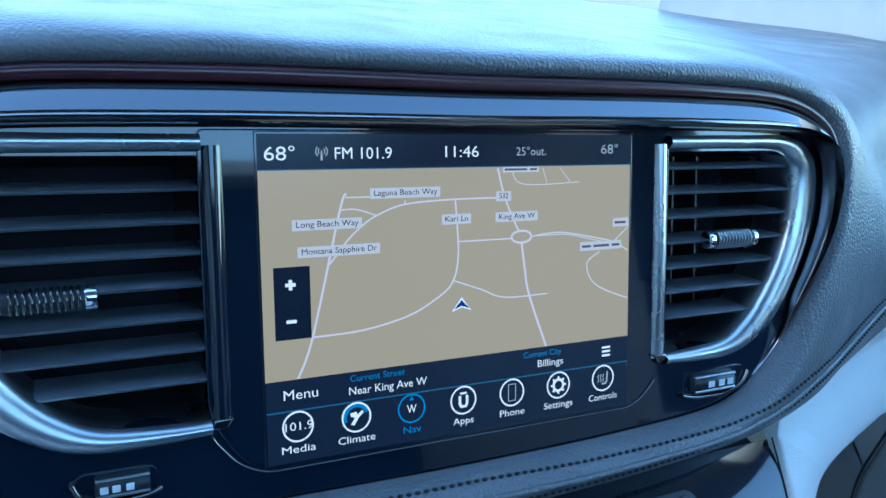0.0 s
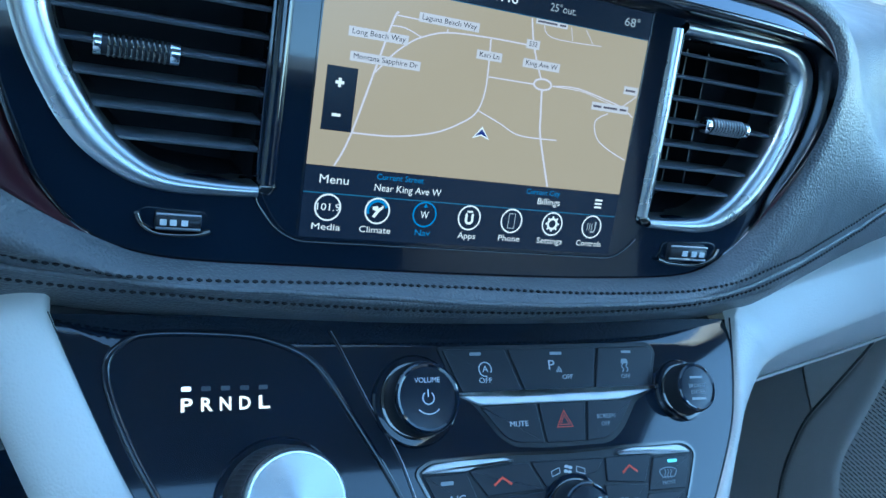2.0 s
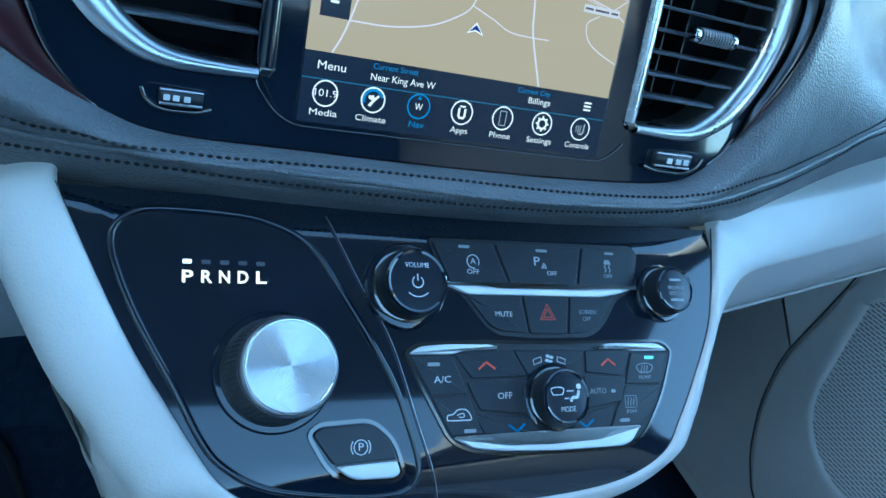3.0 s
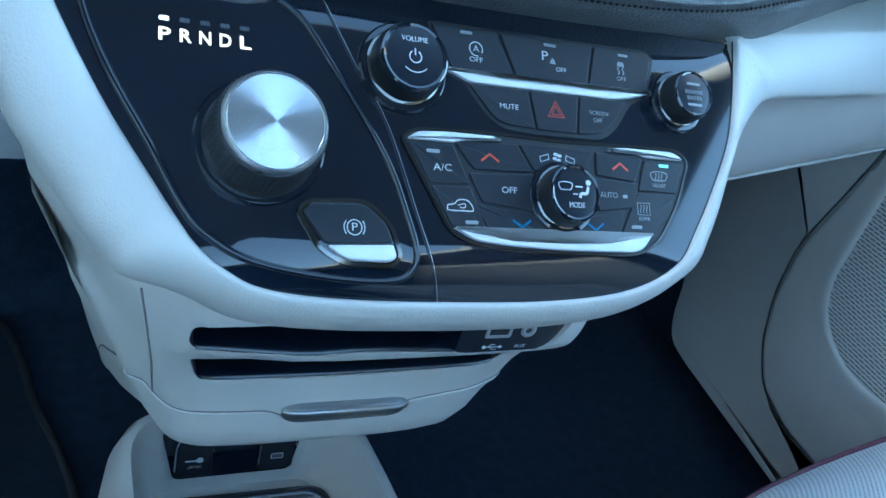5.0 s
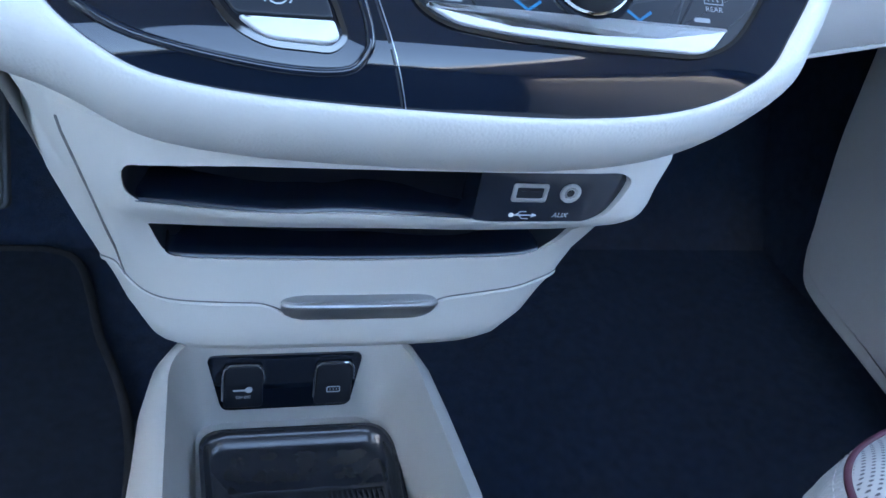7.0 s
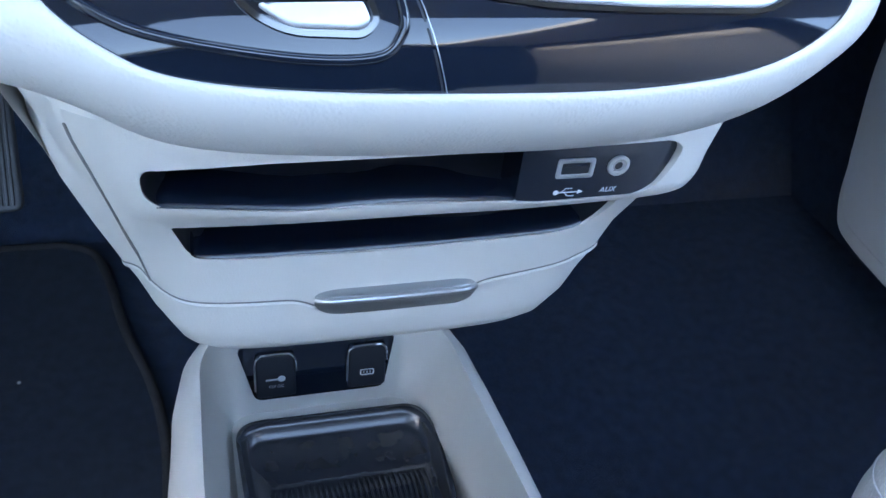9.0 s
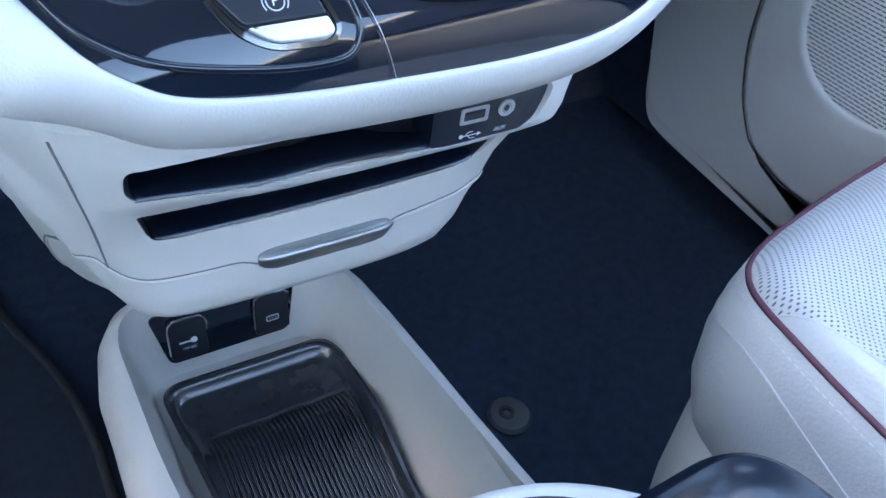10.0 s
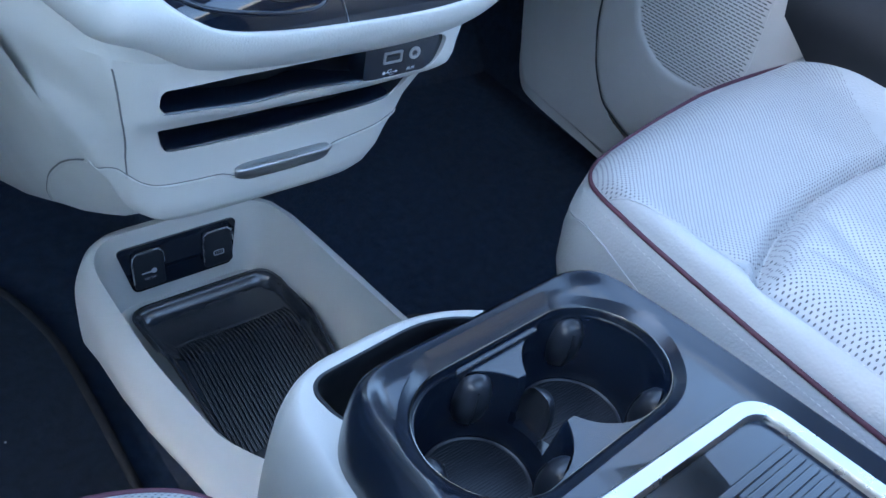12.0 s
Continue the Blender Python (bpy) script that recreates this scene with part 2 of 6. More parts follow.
def plate(name, outline, place, low, high, mat, parent=None, label="", bevel=0.6, dome=0.0, solid=False):
    """A slab on a plane with rounded upper edges; dome lifts its middle."""
    rings = [[place(u, v, low) for u, v in outline]]
    for k in range(4):
        a = k / 3 * math.pi / 2
        rings.append([place(u, v, high - bevel * (1 - math.sin(a))) for u, v in inset(outline, bevel * (1 - math.cos(a)))])
    if not solid:                                # keeps the top face flat in shade
        rings.append([place(u, v, high) for u, v in inset(outline, bevel * 1.2)])
    if dome:
        cu, cv = np.mean([p[0] for p in outline]), np.mean([p[1] for p in outline])
        for s, k in ((0.7, 0.5), (0.4, 0.84), (0.1, 0.99)):
            rings.append([place(cu + (u - cu) * s, cv + (v - cv) * s, high + dome * k) for u, v in inset(outline, bevel)])
    return loft(name, rings, mat, parent, label, close_row=True, cap=True, angle=50)


def band(name, outer, inner, place, low, high, mat, parent=None, label="", bevel=0.5):
    """A flat frame between two outlines with the same count of points."""
    rows = [[place(*p, low) for p in outer], [place(*p, high - bevel) for p in outer]]
    mid_o = [tuple(np.array(a) + (np.array(b) - np.array(a)) * 0.15) for a, b in zip(outer, inner)]
    mid_i = [tuple(np.array(a) + (np.array(b) - np.array(a)) * 0.85) for a, b in zip(outer, inner)]
    rows += [[place(*p, high) for p in mid_o], [place(*p, high) for p in mid_i], [place(*p, high - bevel) for p in inner], [place(*p, low) for p in inner]]
    return loft(name, rows, mat, parent, label, close_row=True, close_ends=True)


def tube(name, pts, r, mat, parent=None, label="", sides=8, closed=False, flat=1.0):
    """A round bar along a line of points, metres; r one radius or one a point."""
    p = [Vector(q) for q in pts]
    m, rows, up = len(p), [], Vector((0.123, 0.3, 0.95)).normalized()
    for i, q in enumerate(p):
        a = p[i - 1] if closed or i else p[0]
        b = p[(i + 1) % m] if closed or i < m - 1 else p[-1]
        d = (b - a).normalized()
        x = d.cross(up).normalized()
        y = x.cross(d)
        rr = r[i] if isinstance(r, (list, tuple)) else r
        rows.append([tuple(q + (x * math.cos(2 * math.pi * k / sides) + y * flat * math.sin(2 * math.pi * k / sides)) * rr) for k in range(sides)])
    return loft(name, rows, mat, parent, label, close_row=True, close_ends=closed, cap=not closed, angle=60)


def turned(name, prof, place, u, v, mat, parent=None, label="", n=48, knurl=0.0, teeth=0, angle=40):
    """A body of revolution on a plane: prof lists radius and height in millimetres. Its own axis is z."""
    o = Vector(place(u, v, 0))
    x, y = Vector(place(u + 1000, v, 0)) - o, Vector(place(u, v + 1000, 0)) - o
    z = x.cross(y)
    m = Matrix((x, y, z)).transposed().to_4x4()
    m.translation = o
    rows = []
    for r, h, *k in prof:
        row = []
        for i in range(n):
            a = 2 * math.pi * i / n
            rr = r + (knurl * (1 if i % 2 else -1) if k else 0)
            row.append((rr * math.cos(a) / 1000, rr * math.sin(a) / 1000, h / 1000))
        rows.append(row)
    ob = loft(name, rows, mat, parent, label, close_row=True, cap=True, angle=angle)
    ob.matrix_local = m
    return ob


def text(name, body, place, u, v, size, mat, parent, h=0.15, width=None, align="CENTER", label="", slant=0.0, turn=0.0, thick=0.06, bold=0.0):
    """Lettering in the built-in font, lying on a plane; size is the height of a capital, millimetres."""
    c = bpy.data.curves.new(name, "FONT")
    grow = size / 70
    c.body, c.size, c.align_x, c.align_y = body, 100, align, "CENTER"
    c.resolution_u, c.extrude, c.shear, c.offset = 3, thick / 2 / grow, slant, bold / grow
    tmp = new(name, c)
    bpy.context.view_layer.update()
    me = bpy.data.meshes.new_from_object(tmp.evaluated_get(bpy.context.evaluated_depsgraph_get()))
    bpy.data.objects.remove(tmp)
    bpy.data.curves.remove(c)
    co = np.zeros(len(me.vertices) * 3)
    me.vertices.foreach_get("co", co)
    co = co.reshape(-1, 3) * grow
    if width and len(co):
        co[:, 0] *= width / (co[:, 0].max() - co[:, 0].min())
    ca, sa = math.cos(radians(turn)), math.sin(radians(turn))
    pts = [place(u + x * ca - y * sa, v + x * sa + y * ca, h + z) for x, y, z in co]
    me.vertices.foreach_set("co", [q for p in pts for q in p])
    me.update()
    me.name = name
    me.materials.clear()
    me.materials.append(mat)
    ob = new(name, me)
    ob.parent = parent
    return tagged(ob, label)


def stroke(name, pts, width, place, mat, parent, h=0.15, closed=False, label="", thick=0.1):
    """A line of even width lying on a plane."""
    p = [np.array(q[:2], float) for q in pts]
    m, a, b = len(p), [], []
    for i in range(m):
        e = p[i] - p[i - 1] if (i or closed) else p[1] - p[0]
        g = p[(i + 1) % m] - p[i] if (i < m - 1 or closed) else p[-1] - p[-2]
        d = e / max(np.linalg.norm(e), 1e-9) + g / max(np.linalg.norm(g), 1e-9)
        d = d / max(np.linalg.norm(d), 1e-9)
        n = np.array((-d[1], d[0])) * width / 2
        a.append(p[i] + n)
        b.append(p[i] - n)
    rows = [[place(*q, h - thick) for q in a], [place(*q, h) for q in a], [place(*q, h) for q in b], [place(*q, h - thick) for q in b]]
    return loft(name, rows, mat, parent, label, close_row=closed, angle=60)


def circle(u, v, r, n=28, ry=None, a0=0, a1=360):
    full = a1 - a0 >= 360
    return [(u + r * math.cos(radians(a0 + (a1 - a0) * i / (n if full else n - 1))), v + (ry or r) * math.sin(radians(a0 + (a1 - a0) * i / (n if full else n - 1)))) for i in range(n)]


def cut(ob, cutters, solver="EXACT"):
    """Takes the cutters' volumes out of a solid, for good."""
    for c in cutters:
        m = ob.modifiers.new("cut", "BOOLEAN")
        m.operation, m.object, m.solver = "DIFFERENCE", c, solver
    bpy.context.view_layer.update()
    me = bpy.data.meshes.new_from_object(ob.evaluated_get(bpy.context.evaluated_depsgraph_get()))
    old, mats = ob.data, list(ob.data.materials)
    ob.modifiers.clear()
    ob.data = me
    bpy.data.meshes.remove(old)
    for c in cutters:
        cm = c.data
        bpy.data.objects.remove(c)
        bpy.data.meshes.remove(cm)
    me.materials.clear()
    me.materials.append(mats[0])
    bm = bmesh.new()
    bm.from_mesh(me)
    for f in bm.faces:
        f.smooth, f.material_index = True, 0
    for e in bm.edges:
        if len(e.link_faces) == 2 and e.calc_face_angle(0) > radians(32):
            e.smooth = False
    bm.to_mesh(me)
    bm.free()
    even = ob.modifiers.new("even", "WEIGHTED_NORMAL")
    even.keep_sharp, even.weight = True, 60
    return ob


def block(name, outline, place, low, high, mat):
    """A plain straight-sided solid (for cutting)."""
    return loft(name, [[place(u, v, low) for u, v in outline], [place(u, v, high) for u, v in outline]], mat, close_row=True, cap=True)


def box(name, x0, x1, y0, y1, z0, z1, mat, parent=None, label="", bevel=0.004):
    return plate(name, rounded([(x0 * 1000, y0 * 1000), (x1 * 1000, y0 * 1000), (x1 * 1000, y1 * 1000), (x0 * 1000, y1 * 1000)], bevel * 1000, 3), G, z0 * 1000, z1 * 1000, mat, parent, label, bevel * 700, solid=True)


def stitches(name, line, length, gap, mat, parent, r=0.0005, label=""):
    """A seam of separate short stitches along a line of points."""
    p = [np.array(q) for q in line]
    seg = [np.linalg.norm(p[i + 1] - p[i]) for i in range(len(p) - 1)]
    total, verts, faces, s = sum(seg), [], [], 0.0
    cum = np.concatenate(([0], np.cumsum(seg)))

    def at(d):
        i = min(max(int(np.searchsorted(cum, d)) - 1, 0), len(seg) - 1)
        return p[i] + (p[i + 1] - p[i]) * ((d - cum[i]) / max(seg[i], 1e-9))
    while s + length < total:
        a, b = at(s), at(s + length)
        d = (b - a) / np.linalg.norm(b - a)
        x = np.cross(d, (0, 0.4, 0.9))
        x /= np.linalg.norm(x)
        y = np.cross(x, d)
        base = len(verts)
        for q, k in ((a, 0.5), ((a + b) / 2, 1.2), (b, 0.5)):
            for i in range(6):
                t = math.pi * i / 3
                verts.append(q + (x * math.cos(t) + y * math.sin(t)) * r * k)
        for j in range(2):
            for i in range(6):
                l = (i + 1) % 6
                faces.append((base + j * 6 + i, base + j * 6 + l, base + j * 6 + 6 + l, base + j * 6 + 6 + i))
        s += length + gap
    return mesh(name, verts, faces, mat, parent, label)


def mirror(pts):
    return [(-p[0], *p[1:]) for p in reversed(pts)]

# ---- the cabin shell ----
def sheet(name, rows, mat, label, category, thick=0.02):
    """A structural sheet with thickness, from rows of points."""
    ob = loft(name, rows, mat)
    m = ob.modifiers.new("thick", "SOLIDIFY")
    m.thickness, m.offset = thick, 0
    return tagged(ob, label, category, kind="structure")


tagged(box("floor", -0.80, 0.80, -1.7, 1.15, -0.03, 0.0, CARPET), "dark charcoal carpet on the cabin floor", "floor", kind="structure")
sheet("wall_front", [[(x, 0.78, -0.02), (x, 0.86, 0.10), (x, 0.98, 0.30), (x, 1.02, 0.62)] for x in (-0.80, 0, 0.80)], CARPET, "dark carpeted toe board below the dashboard", "wall")
for s, side in ((-1, "left"), (1, "right")):
    x0, x1 = sorted((s * 0.78, s * 0.84))
    word = "driver" if s < 0 else "passenger"
    # unseen sides, shut to full height against rear light and bright reflections
    tagged(box("wall_rear_" + side, x0, x1, -1.7, -0.80 if s < 0 else -0.56, -0.03, 1.24, TRIM_PALE), "pale rear %s side of the cabin" % word, "wall", kind="structure")
tagged(box("wall_right", 0.78, 0.84, -0.56, 1.0, -0.03, 0.80, CARPET), "dark lined passenger side of the cabin", "wall", kind="structure")
# unseen left side: an assumed opening, its edges set to trim the side light
tagged(box("wall_left", -0.84, -0.78, 0.30, 1.0, -0.03, 1.24, TRIM_PALE), "unseen pale wall ahead of the light opening on the driver's side", "wall", kind="structure")
tagged(box("light_block_front", -0.84, -0.78, -0.16, 0.30, 0.56, 1.24, TRIM_PALE), "unseen pale block limiting light at the front of the left opening", "wall", kind="structure")
tagged(box("light_block_rear", -0.84, -0.78, -0.80, -0.16, 1.02, 1.24, TRIM_PALE), "unseen pale block limiting light above the left opening", "wall", kind="structure")
tagged(box("light_block_low", -0.84, -0.78, -0.80, 0.30, -0.03, 0.30, CARPET), "unseen dark block limiting light below the left opening", "sill", kind="structure")
# unseen end wall, dark so the gloss panels reflect nothing bright
tagged(box("wall_rear", -0.84, 0.84, -1.74, -1.70, -0.03, 1.26, CARPET), "unseen dark wall closing the cabin, dark for reflections", "wall", kind="structure")
roof = tagged(box("ceiling", -0.84, 0.84, -1.74, 0.08, 1.24, 1.28, HEADLINER), "light cloth headliner with an unseen opening added for light", "ceiling", kind="structure")
# overhead opening is made up: it lets sky light down into the cabin
cut(roof, [block("cutter", rounded([(-500, -1520), (500, -1520), (500, -430), (-500, -430)], 60, 5), G, 1200, 1320, HEADLINER)])
# unseen block, added only to shade the car from the low sun
tagged(box("building", -32, -22, -40, 50, -0.46, 9.6, PLASTER), "unseen pale block added to keep the sun off the car", "building", kind="structure")
tagged(block("corner_trim", [(420, 790), (1075, 790), (1075, 900), (900, 965), (600, 1015), (420, 965)], (lambda u, v, h=0.0: (h / 1000, u / 1000, v / 1000)), 745, 785, TRIM_PALE), "pale grey trim at the foot of the windscreen pillar", "trim", kind="structure")
for s in (-1, 1):
    o = tube("pillar_%s" % ("left" if s < 0 else "right"), [(s * 0.79, 0.93, 0.915), (s * 0.77, 0.6, 1.03), (s * 0.76, 0.06, 1.24)], 0.045, HEADLINER, sides=12)
    tagged(o, "light trimmed windscreen pillar", "pillar", kind="structure")
# out of view; black so that the glossy fascia mirrors no bright window
tagged(box("post_right", 0.765, 0.83, -0.56, -0.41, 0.79, 1.25, ARMREST, bevel=0.02), "unseen black post added to darken the fascia's reflection", "pillar", kind="structure")
tagged(mesh("ground", [(-300, -300, -0.45), (300, -300, -0.45), (300, 300, -0.45), (-300, 300, -0.45)], [(0, 1, 2, 3)], ASPHALT), "grey asphalt ground outside the car", "ground", kind="structure")

# ---- dashboard: black leather pad round the display pod ----
# pod stations down the right half: edge on the display plane, rim widths and lift
POD = [((0, 62.6), 14.5, 6.4, 1), ((60, 63), 14.5, 6.4, 1), ((110, 63), 14.5, 6, 1), ((165, 62.2), 13.5, 5.4, 1), ((192, 59.4), 9, 4.2, 1), ((205, 51.4), 4.5, 3.6, 1), ((209.5, 36), 2.2, 3.6, .95),
       ((207, 14), 1.8, 4.6, .85), ((199, -7), 1.8, 6, .7), ((189, -26), 1.5, 5.5, .5), ((181, -47), .8, 1.2, .15), ((165, -65), .3, .3, 0), ((138, -76), .3, .3, 0), ((78, -80), .3, .3, 0), ((0, -81), .3, .3, 0)]
# towards the driver the lower corner is fuller and the accent strip broad
POD_LEFT = {6: ((211, 36), 2.2, 6, .95), 7: ((211, 12), 1.8, 11, .85), 8: ((206, -12), 1.8, 17, .8), 9: ((198, -34), 1.5, 19, .75), 10: ((189, -53), .8, 8, .3), 11: ((172, -70), .3, .3, 0), 12: ((142, -78.5), .3, .3, 0)}
PAD = [  # leather from the rim outwards: millimetres on the display plane
    [(0, 87, 13), (0, 92.5, 10), (0, 100, -10), (0, 113, -55), (0, 126, -105), (0, 150, -195), (0, 200, -385), (0, 290, -720)],
    [(60, 87, 13), (60, 92.5, 10), (61, 100, -10), (62, 113, -55), (64, 126, -105), (66, 150, -195), (70, 200, -385), (74, 290, -720)],
    [(110, 87, 13), (111, 93, 10), (112, 100, -10), (116, 113, -55), (122, 126, -105), (130, 150, -195), (140, 200, -385), (150, 290, -720)],
    [(167, 84.5, 13), (169, 91, 9.5), (174, 99, -8), (190, 109, -48), (215, 121, -100), (240, 145, -185), (290, 195, -370), (330, 285, -705)],
    [(201, 75, 13), (207, 81, 9), (216, 87, -6), (270, 105, -75), (330, 129, -156), (410, 153, -243), (560, 192, -388), (770, 284, -731)],
    [(217, 60, 12), (226, 63, 8), (243, 66, -4), (270, 73, -32), (330, 89, -64), (420, 109, -112), (560, 136, -196), (770, 169, -311)],
    [(221, 37, 12), (232, 37, 8), (252, 36, -2), (288, 35, -21), (335, 36, -51), (410, 40, -90), (540, 45, -148), (770, 48, -219)],
    [(219, 13, 11), (230, 12, 8), (250, 9, 0), (290, 4, -16), (340, -1, -34), (400, -6, -52), (470, -10, -68), (540, -8, -82)],
    [(212, -10, 10), (223, -13, 8), (240, -18, 2), (262, -25, -8), (286, -33, -19), (310, -40, -29), (334, -47, -37), (352, -56, -44)],
    [(199, -31, 8), (208, -35, 9), (220, -41, 6), (234, -48, 0), (248, -56, -8), (260, -63, -15), (270, -70, -20), (280, -80, -32)],
    [(187, -51, 6), (193, -56, 10), (199, -62, 9), (206, -70, 5), (212, -75.5, 1), (216, -79, -1.5), (221, -84, -5), (227, -99, -24)],
    [(168, -68, 6), (170, -72, 11), (172, -77, 12), (174, -82, 10), (176, -86, 6), (178, -88.5, 3.5), (181, -92.5, 0), (185, -106, -18)],
    [(139, -79, 6), (139, -82.5, 12), (138, -86.5, 14), (136, -90, 12), (132, -92.5, 9), (133, -94.5, 6.5), (134, -98, 3), (136, -109, -14)],
    [(78, -83, 6), (76, -87, 12), (71, -91, 15), (71, -94, 13), (71.5, -96.5, 10), (72, -98.5, 7.5), (72, -101.5, 4), (72, -111, -12)],
    [(0, -84, 6), (0, -88, 12), (0, -92.5, 15), (0, -95.5, 13), (0, -98, 10), (0, -100, 7.5), (0, -103, 4), (0, -112, -12)]]


def pod_loop():
    """Stations round the whole pod, smoothed; each: edge, outward way, w1, w2, lift."""
    right = [np.array((*e, a, b, c), float) for e, a, b, c in POD]
    left = []
    for i in range(len(POD) - 2, 0, -1):
        e, a, b, c = POD_LEFT.get(i, POD[i])
        left.append(np.array((-e[0], e[1], a, b, c), float))
    raw = curve(right + left, 6, closed=True)
    out, m = [], len(raw)
    for i, r in enumerate(raw):
        t = np.array(raw[(i + 1) % m][:2]) - np.array(raw[i - 1][:2])
        t = t / np.linalg.norm(t)
        out.append((np.array(r[:2]), np.array((-t[1], t[0])), max(r[2], .3), max(r[3], .3), min(max(r[4], 0), 1)))
    return out


LOOP = pod_loop()


def rim_rows(profile):
    """profile: (share of w1, share of w2, height, plain mm) rings round the pod."""
    return [[S(*(e + n * (a * w1 + b * w2 + c)), h * k + d) for e, n, w1, w2, k in LOOP] for a, b, c, h, d in profile]


dash = thing("dashboard", "black leather dashboard pad with twin stitched seams round a display pod", "dashboard")
PAD_LEFT = {6: [(226, 37, 12), (235, 37, 8)], 7: [(231, 12, 11), (239, 11, 8), (255, 9, 0)], 8: [(231, -18, 10), (238, -22, 9), (250, -27, 3)],
            9: [(222, -44, 9), (229, -48, 9), (238, -53, 5), (248, -58, -1)], 10: [(204, -62, 8), (209, -66, 11), (214, -70, 9), (219, -75, 4)], 11: [(175, -73, 6), (177, -77, 11), (178, -80.5, 12)], 12: [(143, -81, 6), (142, -84, 12)]}
raw_pad = PAD + [[(-u, v, h) for u, v, h in PAD_LEFT.get(i, []) + PAD[i][len(PAD_LEFT.get(i, [])):]] for i in range(len(PAD) - 2, 0, -1)]
edge_pad = [[(*(e + n * (w1 + w2)), 8 * k)] for e, n, w1, w2, k in LOOP[::6]]
full = [np.array(a + b, float) for a, b in zip(edge_pad, raw_pad)]
pad_sections = []
flat_pad = curve([p.reshape(-1) for p in full], 6, closed=True)
for r in flat_pad:
    q = curve(np.array(r).reshape(-1, 3), 5)
    pad_sections.append(q)
loft("leather_pad", [[S(*p) for p in q] for q in pad_sections], LEATHER, dash, close_ends=True, angle=80)
HEAD, TAIL = 42, len(pad_sections) - 42   # stations that carry the seams
lower = pad_sections[HEAD:TAIL + 1]


SEAM_AT = [42, 46, 48, 50, 52, 54, 56, 58, 60, 62, 66, 70, 74, 80, 84, 88, 92, 96, 98, 100, 102, 104, 106, 110, 126]   # stations
SEAM_UP = [29, 29.8, 30.5, 29.5, 27.8, 26, 23.9, 20.6, 18, 16.5, 14.1, 10.7, 9.4, 8.4, 7.2, 7.2, 8.7, 11.1, 13.8, 16.8, 19.3, 21.5, 24.6, 28, 30]
SEAM_MID = [30.6, 31.1, 32.6, 32.1, 30.9, 29.6, 28.1, 25, 22.4, 21, 19.6, 17.2, 16, 15.1, 14.1, 12.6, 13.3, 16.1, 18.6, 21.9, 25.9, 30, 32.5, 33.5, 32]
SEAM_LOW = [31.8, 32.1, 33.9, 34, 33.1, 32.2, 31.2, 29.3, 26.9, 26, 25.2, 24.4, 24, 24, 22.8, 21.8, 22.2, 26.2, 29.9, 33, 34.6, 35.6, 36.4, 36, 34]


def outward(q, i, n):
    """The pad's outward direction at a section point."""
    a, b = np.array(S(*q[max(i - 2, 0)])), np.array(S(*q[min(i + 2, len(q) - 1)]))
    o = pad_sections[min(HEAD + n + 1, len(pad_sections) - 1)]
    r = pad_sections[HEAD + n - 1]
    v = np.cross(np.array(S(*o[i])) - np.array(S(*r[i])), b - a)
    v = v / max(np.linalg.norm(v), 1e-9)
    return v if v[1] < 0 or (abs(v[1]) < .2 and v[2] > 0) else -v


def pad_line(table, lift):
    """A line along the pad, at a section point that shifts from station to station."""
    out = []
    for n, q in enumerate(lower):
        k = float(np.interp(HEAD + n, SEAM_AT, table))
        i = int(k)
        a, e = np.array(q[i]), np.array(q[min(i + 1, len(q) - 1)])
        p = a + (e - a) * (k - i)
        out.append(tuple(np.array(S(*p)) + lift * outward(q, i, n)))
    return out


# the welt between the seams, and the seams themselves
tube("welt", pad_line(SEAM_MID, 0.0004), 0.0015, LEATHER, dash, "raised leather welt")
tube("welt_crease", pad_line([k + .9 for k in SEAM_MID], 0.0002), 0.0006, THREAD, dash, "dark crease beside the welt", sides=6)
for table in (SEAM_UP, SEAM_LOW):
    stitches("stitching", pad_line(table, 0.0003), 0.0026, 0.0013, THREAD, dash, 0.0008, "dark stitched seam")
loft("hood_band", rim_rows([(0, 0, 0, 0, -6), (0, 0, 0.2, 12, 0), (.06, 0, 0.4, 15.6, 0), (.14, 0, .4, 16.6, 0), (.3, 0, .4, 15.6, 0), (.6, 0, .3, 12.9, 0), (.93, 0, .1, 9.9, 0), (1, 0, 0, 8.5, 0), (1, 0, 0, 0, -6)]), SMOKED, dash, "glossy black hood band", close_row=True, angle=70)
loft("accent_strip", rim_rows([(1, 0, 0.05, 0, -6), (1, 0, .05, 8.6, 0), (1, .12, .05, 10.2, 0), (1, .5, 0, 11, 0), (1, .85, 0, 10.6, 0), (1, 1.05, 0, 9, 0), (1, 1.05, 0, 0, -6)]), RED_ACCENT, dash, "dark burgundy accent strip", close_row=True, angle=70)

# ---- display pod: fascia, display ----
pod = thing("infotainment_unit", "glossy black dashboard unit with a lit touchscreen showing a map", "display")
fascia_outline = [tuple(e + n * 0.2) for e, n, *_ in LOOP]
VENT = [(107, 52.5), (178, 52.8), (190, 48), (194, 38), (191, 14), (183, -5), (170, -26), (158, -37), (146, -42.5), (107, -45)]
SOUT = rounded(VENT, [1, 4, 6, 6, 20, 20, 10, 8, 8, 2], 6)
fascia = plate("fascia", fascia_outline, S, -30, -0.6, PIANO, pod, "piano-black fascia panel", 0.8, solid=True)
cut(fascia, [block("cutter", SOUT, S, -80, 20, BLACK), block("cutter", mirror(SOUT), S, -80, 20, BLACK)])
